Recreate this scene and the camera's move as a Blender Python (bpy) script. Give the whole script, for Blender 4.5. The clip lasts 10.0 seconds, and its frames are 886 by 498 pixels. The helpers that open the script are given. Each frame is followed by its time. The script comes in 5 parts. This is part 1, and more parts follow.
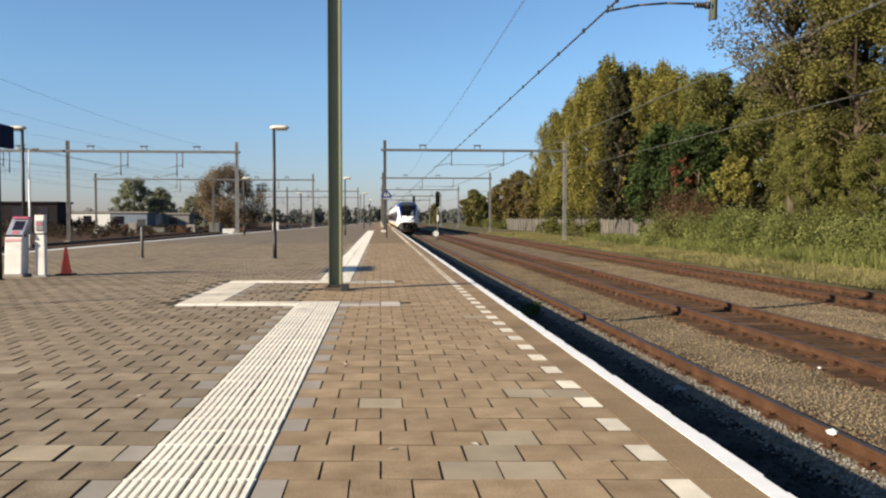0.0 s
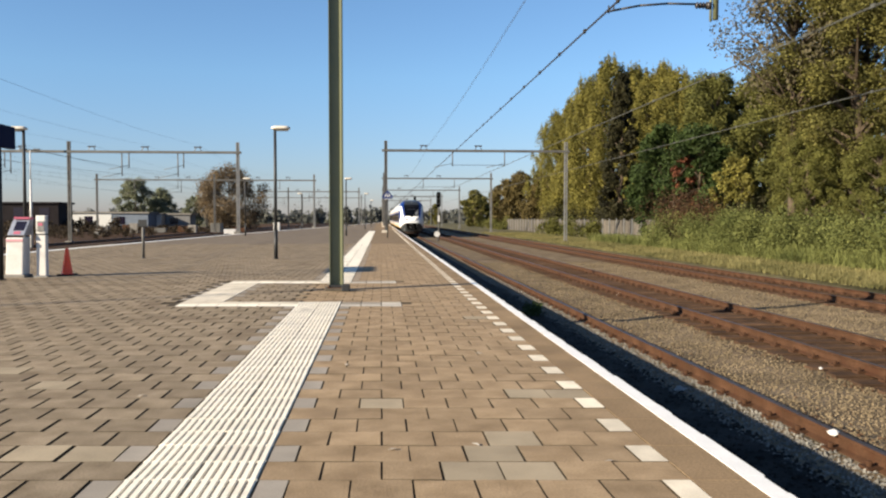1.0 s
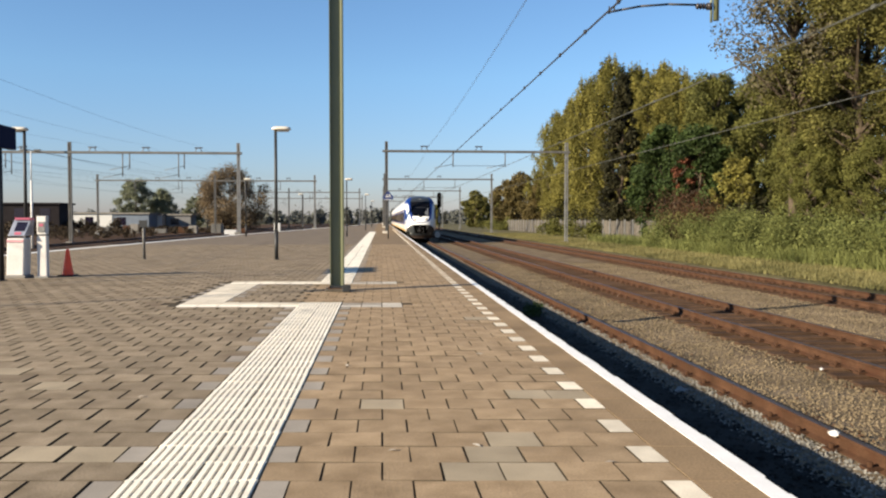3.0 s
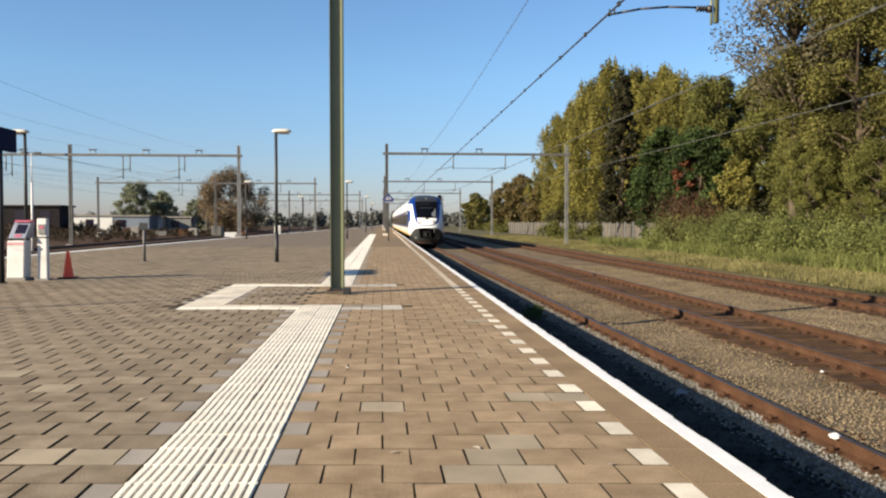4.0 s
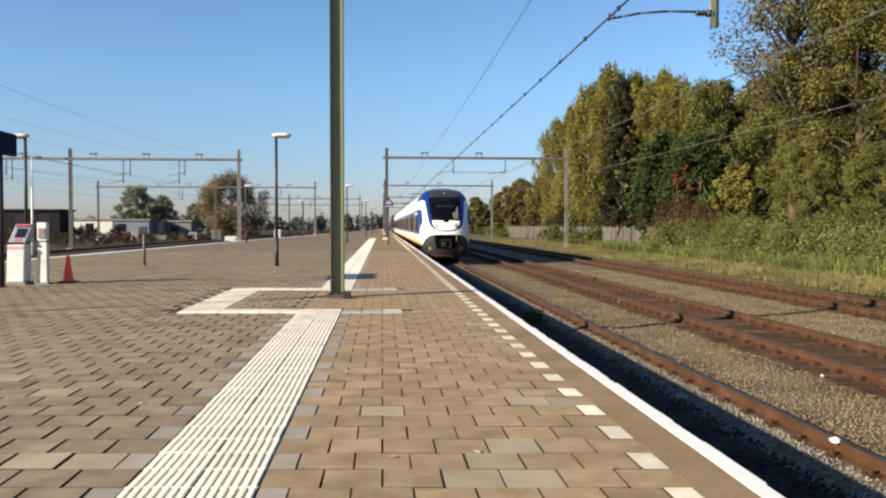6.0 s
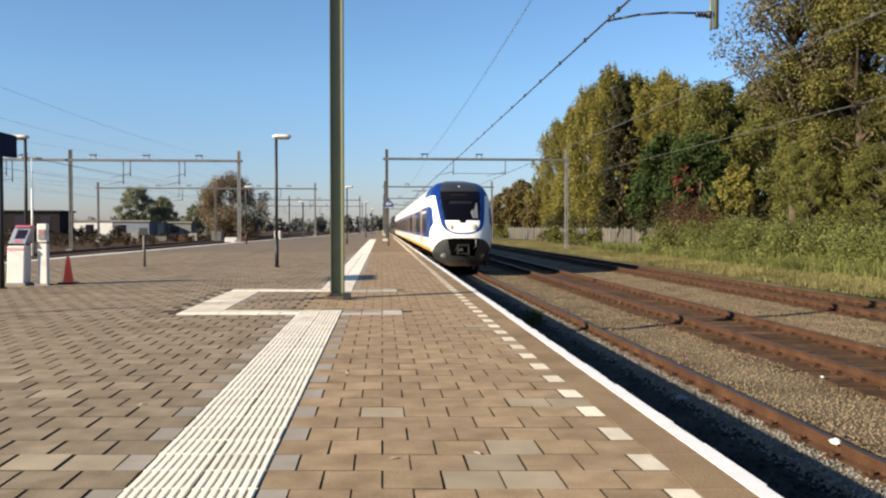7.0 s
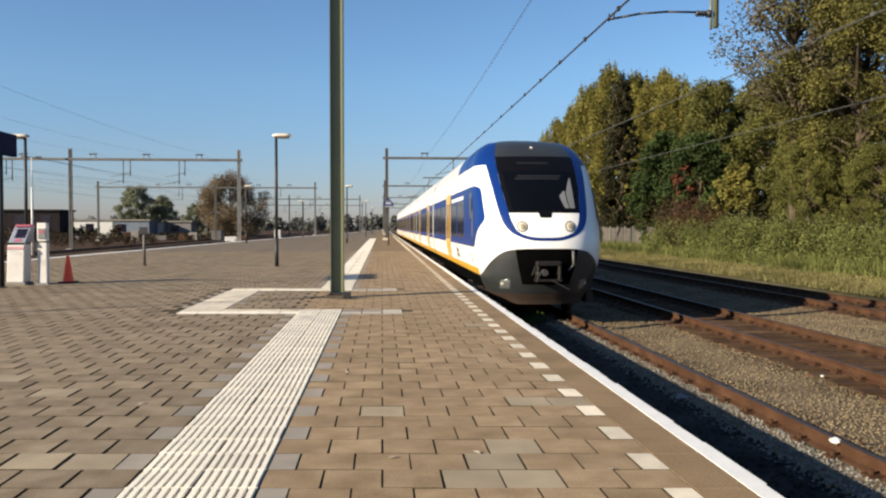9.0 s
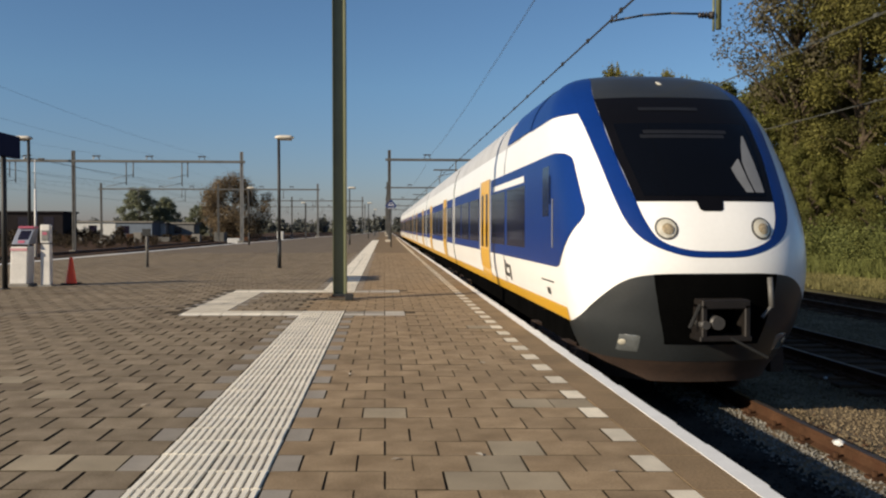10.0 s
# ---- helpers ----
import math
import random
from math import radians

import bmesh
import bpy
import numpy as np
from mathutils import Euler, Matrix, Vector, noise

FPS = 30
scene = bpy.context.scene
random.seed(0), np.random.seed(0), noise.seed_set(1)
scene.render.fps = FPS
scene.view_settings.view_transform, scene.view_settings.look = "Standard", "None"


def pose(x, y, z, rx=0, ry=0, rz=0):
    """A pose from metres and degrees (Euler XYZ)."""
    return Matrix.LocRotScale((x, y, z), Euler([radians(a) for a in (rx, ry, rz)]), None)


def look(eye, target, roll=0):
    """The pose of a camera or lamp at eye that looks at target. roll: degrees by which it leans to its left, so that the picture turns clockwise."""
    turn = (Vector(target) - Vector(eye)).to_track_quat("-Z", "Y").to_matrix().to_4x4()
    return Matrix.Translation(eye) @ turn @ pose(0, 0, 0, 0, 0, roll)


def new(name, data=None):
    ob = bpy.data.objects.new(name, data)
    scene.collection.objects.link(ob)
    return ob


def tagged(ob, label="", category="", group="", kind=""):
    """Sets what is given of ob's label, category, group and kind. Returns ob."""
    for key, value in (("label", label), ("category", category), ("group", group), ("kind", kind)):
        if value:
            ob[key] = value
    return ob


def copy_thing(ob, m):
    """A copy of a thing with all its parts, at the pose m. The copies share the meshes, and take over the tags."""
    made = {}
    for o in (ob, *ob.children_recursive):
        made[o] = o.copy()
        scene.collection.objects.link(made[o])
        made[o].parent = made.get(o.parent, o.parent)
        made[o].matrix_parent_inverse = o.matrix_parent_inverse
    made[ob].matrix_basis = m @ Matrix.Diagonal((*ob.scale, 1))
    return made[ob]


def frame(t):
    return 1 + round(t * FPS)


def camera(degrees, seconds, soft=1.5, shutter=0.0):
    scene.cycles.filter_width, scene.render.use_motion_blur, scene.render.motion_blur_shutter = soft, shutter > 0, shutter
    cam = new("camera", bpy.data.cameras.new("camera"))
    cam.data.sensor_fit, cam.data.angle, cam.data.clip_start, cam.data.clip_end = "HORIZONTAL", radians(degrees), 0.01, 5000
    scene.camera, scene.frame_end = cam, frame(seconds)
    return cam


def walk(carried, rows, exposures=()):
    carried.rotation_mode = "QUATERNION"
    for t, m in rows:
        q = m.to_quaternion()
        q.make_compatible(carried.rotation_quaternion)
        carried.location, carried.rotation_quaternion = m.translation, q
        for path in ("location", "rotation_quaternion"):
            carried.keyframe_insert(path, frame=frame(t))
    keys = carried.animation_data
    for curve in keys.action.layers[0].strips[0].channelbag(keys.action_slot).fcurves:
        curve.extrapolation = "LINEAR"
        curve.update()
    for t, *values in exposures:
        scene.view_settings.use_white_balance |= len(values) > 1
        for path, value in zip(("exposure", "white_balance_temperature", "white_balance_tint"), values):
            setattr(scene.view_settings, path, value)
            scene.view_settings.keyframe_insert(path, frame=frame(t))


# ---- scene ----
# camera: stands on the platform, nods a little in the hand
cam = camera(57.5, 10.0, soft=2.2)
EYE = (0.0, 0.0, 1.25)
NODS = [(0.0, 87.82, -4.45), (0.5, 87.82, -4.42), (1.0, 87.85, -4.38), (1.5, 88.0, -4.36), (2.0, 87.88, -4.34),
        (2.5, 87.82, -4.36), (3.2, 87.95, -4.33), (4.0, 88.07, -4.32), (4.5, 88.07, -4.32), (5.0, 88.48, -4.32),
        (5.5, 88.31, -4.32), (6.2, 88.38, -4.32), (7.0, 88.44, -4.32), (7.5, 88.44, -4.32), (8.0, 88.44, -4.32),
        (8.5, 88.5, -4.32), (9.0, 88.38, -4.32), (9.1, 88.16, -4.3), (9.2, 87.57, -4.26), (9.3, 88.8, -4.22),
        (9.4, 87.82, -4.18), (9.5, 87.52, -4.14), (9.6, 88.04, -4.14), (9.7, 88.28, -4.14), (9.8, 88.16, -4.14), (9.9, 88.2, -4.14), (10.0, 88.5, -4.14)]
walk(cam, [(t, pose(*EYE, rx, 0, rz)) for t, rx, rz in NODS],
     exposures=[(0.0, 1.21), (0.7, 1.26), (1.2, 1.29), (8.0, 1.29), (8.6, 1.22), (9.0, 1.07), (9.5, 0.83), (10.0, 0.47)])

# daylight: low autumn sun from behind and the west side of the platform
SUN_RUN = Vector((1.0, 0.48))          # the way that shadows fall
SUN_UP = radians(20.8)
run = SUN_RUN.normalized()
way = Vector((run.x * math.cos(SUN_UP), run.y * math.cos(SUN_UP), -math.sin(SUN_UP)))
sun = new("sun", bpy.data.lights.new("sun", "SUN"))
sun.data.energy, sun.data.angle, sun.data.color = 5.0, radians(0.53), (1.0, 0.86, 0.66)
sun.matrix_world = look((0, 0, 60), tuple(Vector((0, 0, 60)) + way))
world = bpy.data.worlds.new("world")
scene.world = world
world.use_nodes = True
wn = world.node_tree
sky = wn.nodes.new("ShaderNodeTexSky")
sky.sky_type, sky.sun_disc = "NISHITA", False
sky.sun_elevation = SUN_UP
sky.sun_rotation = math.atan2(-run.x, -run.y)
sky.air_density, sky.dust_density, sky.ozone_density, sky.altitude = 1.0, 0.4, 4.0, 0
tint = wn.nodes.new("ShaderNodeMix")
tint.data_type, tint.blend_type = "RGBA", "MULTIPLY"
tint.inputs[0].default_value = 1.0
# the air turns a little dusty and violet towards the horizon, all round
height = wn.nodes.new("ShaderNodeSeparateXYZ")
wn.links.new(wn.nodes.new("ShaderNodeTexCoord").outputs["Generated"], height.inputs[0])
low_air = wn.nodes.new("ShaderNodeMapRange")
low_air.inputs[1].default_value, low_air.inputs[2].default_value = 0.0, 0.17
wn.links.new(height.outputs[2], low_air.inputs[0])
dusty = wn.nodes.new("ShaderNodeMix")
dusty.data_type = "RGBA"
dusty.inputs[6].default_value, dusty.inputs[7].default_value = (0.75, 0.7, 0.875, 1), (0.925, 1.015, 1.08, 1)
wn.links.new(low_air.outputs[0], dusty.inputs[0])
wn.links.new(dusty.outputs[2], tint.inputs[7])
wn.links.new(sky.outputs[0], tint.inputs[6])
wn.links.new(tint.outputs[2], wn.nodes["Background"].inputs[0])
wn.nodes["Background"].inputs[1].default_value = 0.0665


# ---- materials ----
ALBEDO_SCALE = 0.65        # darkens every base colour; the raised exposure offsets it, which deepens the shade


def mat(name, colour, rough=0.7, metal=0.0, vary=0.25, size=3.0, grain=60.0, bump=0.0, tint=None, random_by="", spread=0.3,
        coat=0.0, stain=None, stain_size=0.7, stain_at=0.55, emit=None):
    """A procedural surface: base colour varied at two scales, grain relief, optional stain colour and piece-to-piece change."""
    colour = tuple(c * ALBEDO_SCALE for c in colour)
    tint = tuple(c * ALBEDO_SCALE for c in tint) if tint else None
    stain = tuple(c * ALBEDO_SCALE for c in stain) if stain else None
    m = bpy.data.materials.new(name)
    m.use_nodes = True
    nt = m.node_tree
    bs = nt.nodes["Principled BSDF"]
    bs.inputs["Roughness"].default_value, bs.inputs["Metallic"].default_value = rough, metal
    bs.inputs["Coat Weight"].default_value = coat
    if rough >= 0.8:      # dusty, open-pored surfaces have hardly any sheen
        bs.inputs["Specular IOR Level"].default_value = 0.12
    tc = nt.nodes.new("ShaderNodeTexCoord")
    geo = nt.nodes.new("ShaderNodeNewGeometry")
    at = geo.outputs["Position"] if random_by else tc.outputs["Object"]

    def noise_at(scale, detail=4.0):
        n = nt.nodes.new("ShaderNodeTexNoise")
        n.inputs["Scale"].default_value, n.inputs["Detail"].default_value = scale, detail
        nt.links.new(at, n.inputs["Vector"])
        return n.outputs["Fac"]

    def mixed(fac, a, b, mode="MIX"):
        x = nt.nodes.new("ShaderNodeMix")
        x.data_type, x.blend_type = "RGBA", mode
        for sock, v in ((x.inputs[0], fac), (x.inputs[6], a), (x.inputs[7], b)):
            if hasattr(v, "is_linked"):
                nt.links.new(v, sock)
            else:
                sock.default_value = v if isinstance(v, float) else (*v, 1)
        return x.outputs[2]

    def ramp(v, lo, hi):
        r = nt.nodes.new("ShaderNodeMapRange")
        r.inputs[1].default_value, r.inputs[2].default_value = lo, hi
        nt.links.new(v, r.inputs[0])
        return r.outputs[0]

    dark = tuple(c * (1 - vary) for c in colour)
    light = tuple(min(1, c * (1 + vary)) for c in (tint or colour))
    col = mixed(ramp(noise_at(size), 0.3, 0.7), dark, light)
    fine = noise_at(grain, 3.0)
    lo, hi = 1 - vary * 0.8, 1 + vary * 0.8
    g = nt.nodes.new("ShaderNodeMapRange")
    g.inputs[1].default_value, g.inputs[2].default_value, g.inputs[3].default_value, g.inputs[4].default_value = 0.3, 0.7, lo, hi
    nt.links.new(fine, g.inputs[0])
    sc = nt.nodes.new("ShaderNodeVectorMath")
    sc.operation = "SCALE"
    nt.links.new(col, sc.inputs[0])
    nt.links.new(g.outputs[0], sc.inputs["Scale"])
    col = sc.outputs[0]
    if random_by:
        if random_by == "object":
            src = nt.nodes.new("ShaderNodeObjectInfo").outputs["Random"]
        else:
            src = geo.outputs["Random Per Island"]
        r = nt.nodes.new("ShaderNodeMapRange")
        r.inputs[3].default_value, r.inputs[4].default_value = 1 - spread, 1 + spread
        nt.links.new(src, r.inputs[0])
        s2 = nt.nodes.new("ShaderNodeVectorMath")
        s2.operation = "SCALE"
        nt.links.new(col, s2.inputs[0])
        nt.links.new(r.outputs[0], s2.inputs["Scale"])
        col = s2.outputs[0]
    if stain:
        col = mixed(ramp(noise_at(stain_size, 6.0), stain_at, stain_at + 0.12), col, stain)
    nt.links.new(col, bs.inputs["Base Color"])
    if bump:
        b = nt.nodes.new("ShaderNodeBump")
        b.inputs["Strength"].default_value, b.inputs["Distance"].default_value = 1.0, bump
        nt.links.new(fine, b.inputs["Height"])
        nt.links.new(b.outputs[0], bs.inputs["Normal"])
    if emit:
        bs.inputs["Emission Color"].default_value, bs.inputs["Emission Strength"].default_value = (*emit[0], 1), emit[1]
    return m


def leaf_mat(name, colour, tint, spread=0.3):
    m = mat(name, colour, 0.65, 0, 0.34, 0.5, 1.6, tint=tint, random_by="island", spread=spread)
    nt = m.node_tree
    bs = nt.nodes["Principled BSDF"]
    bs.inputs["Specular IOR Level"].default_value = 0.12
    tr = nt.nodes.new("ShaderNodeBsdfTranslucent")
    tr.inputs[0].default_value = (*[min(1, c * 1.0) for c in tint], 1)
    mx = nt.nodes.new("ShaderNodeMixShader")
    mx.inputs[0].default_value = 0.15
    nt.links.new(bs.outputs[0], mx.inputs[1])
    nt.links.new(tr.outputs[0], mx.inputs[2])
    nt.links.new(mx.outputs[0], nt.nodes["Material Output"].inputs[0])
    return m


PAVE = (0.41, 0.288, 0.168)
m_paver = mat("paver", PAVE, 0.85, 0, 0.17, 4.5, 85, 0.003, tint=(0.44, 0.32, 0.195), random_by="object", spread=0.13, stain=(0.32, 0.228, 0.138), stain_size=1.3, stain_at=0.6)
m_paver_far = mat("paver_joined", PAVE, 0.85, 0, 0.17, 4.5, 85, 0.003, tint=(0.44, 0.32, 0.195), random_by="island", spread=0.1, stain=(0.32, 0.228, 0.138), stain_size=1.3, stain_at=0.6)
m_paver_left = mat("paver_grey_joined", (0.325, 0.25, 0.162), 0.85, 0, 0.18, 4.5, 85, 0.003, tint=(0.36, 0.285, 0.195), random_by="island", spread=0.12, stain=(0.24, 0.18, 0.118), stain_size=1.1, stain_at=0.56)
m_paver_left_one = mat("paver_grey_single", (0.325, 0.25, 0.162), 0.85, 0, 0.18, 4.5, 85, 0.003, tint=(0.36, 0.285, 0.195), random_by="object", spread=0.12, stain=(0.24, 0.18, 0.118), stain_size=1.1, stain_at=0.56)
m_paver_light = mat("paver_light", (0.47, 0.385, 0.265), 0.85, 0, 0.14, 3.0, 140, 0.002, random_by="object", spread=0.1)
m_paver_grey = mat("paver_grey", (0.43, 0.38, 0.315), 0.85, 0, 0.14, 3.0, 140, 0.002, random_by="object", spread=0.12)
m_dash = mat("paver_white", (0.98, 0.87, 0.68), 0.8, 0, 0.12, 6.0, 120, 0.001, random_by="object", spread=0.14)
m_tactile = mat("tactile_white", (1.2, 1.1, 0.9), 0.75, 0, 0.08, 3.0, 90, 0.001, random_by="object", spread=0.06, stain=(0.82, 0.74, 0.59), stain_size=2.2, stain_at=0.62)
m_tactile_worn = mat("tactile_worn", (0.68, 0.62, 0.52), 0.8, 0, 0.14, 3.0, 90, 0.001, random_by="object", spread=0.1)
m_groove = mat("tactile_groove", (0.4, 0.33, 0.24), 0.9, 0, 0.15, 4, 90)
m_grout = mat("grout", (0.1, 0.078, 0.052), 0.95, 0, 0.3, 5, 80)
m_line = mat("edge_paint", (1.08, 1.07, 1.03), 0.6, 0, 0.06, 5, 70, 0.001, stain=(0.55, 0.5, 0.43), stain_size=5.0, stain_at=0.72)
m_edge = mat("edge_slab", (0.33, 0.23, 0.132), 0.85, 0, 0.26, 1.4, 70, 0.003, random_by="island", spread=0.06)
m_foot = mat("dirty_concrete", (0.13, 0.11, 0.085), 0.9, 0, 0.25, 5, 60, 0.003)
m_concrete = mat("concrete", (0.3, 0.28, 0.25), 0.9, 0, 0.2, 2, 60, 0.003)
m_asphalt = mat("platform_far", (0.245, 0.195, 0.142), 0.88, 0, 0.18, 1.2, 30, 0.002, stain=(0.205, 0.162, 0.118), stain_size=0.4, stain_at=0.58)
m_far_brown = mat("platform_far_brown", (0.29, 0.208, 0.125), 0.88, 0, 0.18, 1.2, 30, 0.002, stain=(0.24, 0.172, 0.105), stain_size=0.4, stain_at=0.58)
m_ballast = mat("ballast", (0.2, 0.148, 0.085), 0.95, 0, 0.3, 1.3, 34, 0.02, tint=(0.255, 0.192, 0.122), stain=(0.13, 0.09, 0.06), stain_size=0.6, stain_at=0.58)
m_stone = mat("stones", (0.215, 0.168, 0.105), 0.95, 0, 0.25, 0.9, 40, 0.004, random_by="island", spread=0.3)
m_stone_grey = mat("stones_grey", (0.23, 0.22, 0.195), 0.95, 0, 0.2, 3, 40, 0.004, random_by="island", spread=0.45)
m_stone_rust = mat("stones_rust", (0.1, 0.06, 0.036), 0.95, 0, 0.2, 3, 40, 0.004, random_by="island", spread=0.5)
m_rust = mat("rail_rust", (0.098, 0.05, 0.028), 0.8, 0.1, 0.3, 2.5, 45, 0.003, stain=(0.09, 0.04, 0.022), stain_size=3.0, stain_at=0.56)
m_railtop = mat("rail_head", (0.17, 0.14, 0.13), 0.42, 0.7, 0.15, 2.0, 60)
m_bed_rust = mat("ballast_rust", (0.085, 0.051, 0.029), 0.95, 0, 0.3, 1.3, 22, 0.05, tint=(0.112, 0.064, 0.035), stain=(0.07, 0.04, 0.025), stain_size=0.9, stain_at=0.56)
# near-black ballast: deepens the platform's cast shadow through its colour
m_bed_shade = mat("ballast_shaded", (0.03, 0.028, 0.025), 0.95, 0, 0.35, 1.6, 34, 0.025, tint=(0.05, 0.046, 0.04))
m_sleeper = mat("sleeper", (0.105, 0.062, 0.037), 0.9, 0, 0.3, 3, 50, 0.004, random_by="object", spread=0.25)
m_sleeper_far = mat("sleeper_joined", (0.105, 0.062, 0.037), 0.9, 0, 0.3, 3, 50, 0.004, random_by="island", spread=0.25)
m_ground = mat("ground_soil", (0.11, 0.1, 0.05), 0.95, 0, 0.35, 0.15, 2.5, 0.02, tint=(0.16, 0.14, 0.07))
m_grass = leaf_mat("grass", (0.165, 0.16, 0.06), (0.235, 0.205, 0.085), 0.3)
m_reed = leaf_mat("reeds", (0.12, 0.145, 0.04), (0.18, 0.19, 0.06), 0.3)
m_leaf = {
    "olive": leaf_mat("leaf_olive", (0.094, 0.1, 0.026), (0.15, 0.148, 0.039)),
    "yellow": leaf_mat("leaf_yellow", (0.15, 0.142, 0.034), (0.228, 0.202, 0.048)),
    "green": leaf_mat("leaf_green", (0.029, 0.049, 0.014), (0.056, 0.084, 0.023)),
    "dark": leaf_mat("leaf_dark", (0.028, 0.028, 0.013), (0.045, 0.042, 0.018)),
    "brown": leaf_mat("leaf_brown", (0.13, 0.075, 0.028), (0.18, 0.1, 0.035)),
    "scrub": leaf_mat("leaf_scrub", (0.04, 0.03, 0.019), (0.07, 0.05, 0.03)),
    # the two haze tones are paled to carry the distance haze in the leaf colour
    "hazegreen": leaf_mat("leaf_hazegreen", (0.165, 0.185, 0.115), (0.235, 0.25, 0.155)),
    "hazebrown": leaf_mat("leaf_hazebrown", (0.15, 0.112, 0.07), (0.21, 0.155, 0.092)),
    "russet": leaf_mat("leaf_russet", (0.1, 0.08, 0.03), (0.15, 0.115, 0.042)),
    "withered": leaf_mat("leaf_withered", (0.062, 0.036, 0.02), (0.1, 0.056, 0.03)),
    "red": leaf_mat("leaf_red", (0.12, 0.045, 0.025), (0.17, 0.06, 0.03)),
    "grey": leaf_mat("leaf_grey", (0.1, 0.088, 0.052), (0.15, 0.13, 0.075)),
    "umber": leaf_mat("leaf_umber", (0.09, 0.09, 0.026), (0.155, 0.142, 0.039)),
}
m_bark = mat("bark", (0.11, 0.085, 0.06), 0.95, 0, 0.35, 2, 18, 0.02)
m_green = mat("pole_green", (0.2, 0.213, 0.115), 0.45, 0, 0.1, 1.0, 50, 0.0005, stain=(0.2, 0.21, 0.11), stain_size=1.5, stain_at=0.65)
m_darkpole = mat("post_dark", (0.018, 0.02, 0.022), 0.6, 0.0, 0.15, 2, 60)
m_steel = mat("galvanised", (0.3, 0.3, 0.29), 0.6, 0.4, 0.15, 1.0, 40, 0.001)
m_steel_dark = mat("mast_steel", (0.16, 0.155, 0.145), 0.65, 0.3, 0.18, 1.0, 40, 0.001)
m_wire_pale = mat("wire_weathered", (0.12, 0.12, 0.1), 0.6, 0.3, 0.1, 3, 40)
m_wire = mat("wire", (0.06, 0.055, 0.05), 0.6, 0.5, 0.1, 3, 40)
m_shade = mat("lamp_shade", (0.86, 0.79, 0.66), 0.5, 0, 0.08, 3, 40)
m_insul = mat("insulator", (0.07, 0.06, 0.055), 0.35, 0, 0.1, 3, 40)
m_blue_sign = mat("sign_blue", (0.006, 0.012, 0.055), 0.65, 0, 0.06, 2, 40)
m_blue_plate = mat("plate_blue", (0.014, 0.036, 0.16), 0.5, 0, 0.06, 2, 40)
m_white = mat("white_paint", (0.78, 0.77, 0.74), 0.4, 0, 0.05, 2, 40)
m_white_worn = mat("white_cabinet", (0.92, 0.89, 0.84), 0.45, 0, 0.08, 3, 40)
m_pink = mat("pink_panel", (0.6, 0.14, 0.22), 0.4, 0, 0.05, 3, 40)
m_pink_pale = mat("pink_pale", (0.85, 0.45, 0.48), 0.4, 0, 0.05, 3, 40)
m_console = mat("console_grey", (0.3, 0.33, 0.42), 0.45, 0, 0.08, 3, 40)
m_screen = mat("dark_screen", (0.02, 0.016, 0.03), 0.15, 0, 0.05, 3, 40)
m_orange = mat("cone_orange", (1.53, 0.13, 0.04), 0.5, 0, 0.05, 4, 60)
m_rubber = mat("rubber", (0.03, 0.03, 0.03), 0.8, 0, 0.2, 4, 60)
# sheenless black: real paint on the signals, painted shade on the train
m_black = mat("black_paint_and_shade", (0.004, 0.004, 0.004), 0.9, 0, 0.2, 3, 50)
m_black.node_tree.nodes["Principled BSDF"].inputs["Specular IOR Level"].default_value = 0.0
# train paints
m_tw = mat("train_white", (1.2, 1.19, 1.15), 0.3, 0, 0.02, 1.0, 20, coat=0.3)
m_tb = mat("train_blue", (0.004, 0.036, 0.215), 0.35, 0, 0.06, 1.0, 20, coat=0.05)
m_ty = mat("train_yellow", (1.0, 0.55, 0.04), 0.35, 0, 0.05, 1.0, 20, coat=0.4)
m_tk = mat("train_black", (0.006, 0.006, 0.008), 0.4, 0, 0.1, 1.0, 20)
m_tg = mat("train_grey", (0.036, 0.04, 0.042), 0.42, 0, 0.12, 1.5, 30, coat=0.15)
m_trust = mat("train_apron", (0.045, 0.024, 0.015), 0.75, 0, 0.3, 2.0, 30, 0.001)
m_tglass = mat("train_glass", (0.004, 0.005, 0.008), 0.06, 0, 0.05, 1.0, 20)
m_tglass_blue = mat("train_side_glass", (0.012, 0.016, 0.045), 0.08, 0, 0.05, 1.0, 20)
m_roof = mat("train_roof", (0.19, 0.2, 0.21), 0.6, 0, 0.15, 1.0, 20)
m_roof_pale = mat("carriage_roof", (0.6, 0.6, 0.6), 0.45, 0, 0.12, 1.0, 20)
m_coupler = mat("coupler_steel", (0.018, 0.014, 0.012), 0.55, 0.3, 0.3, 4, 50)
m_cone_steel = mat("coupler_cone_steel", (0.08, 0.075, 0.07), 0.5, 0.3, 0.2, 4, 50)
m_lampglass = mat("lamp_glass", (0.16, 0.17, 0.17), 0.12, 0, 0.1, 4, 40, coat=0.5)
m_lens = mat("headlight_lens", (0.88, 0.82, 0.66), 0.12, 0.2, 0.15, 8.0, 40)
m_blue_sign.node_tree.nodes["Principled BSDF"].inputs["Specular IOR Level"].default_value = 0.06
m_tglass_blue.node_tree.nodes["Principled BSDF"].inputs["Specular IOR Level"].default_value = 0.16
for m_dark, level in ((m_tk, 0.08), (m_tglass, 0.1), (m_tb, 0.25)):
    m_dark.node_tree.nodes["Principled BSDF"].inputs["Specular IOR Level"].default_value = level
m_lens_core = mat("headlight_core", (0.5, 0.4, 0.25), 0.2, 0.2, 0.3, 30.0, 60)
m_cabgrey = mat("cab_interior", (0.24, 0.245, 0.25), 0.4, 0, 0.1, 3, 40)
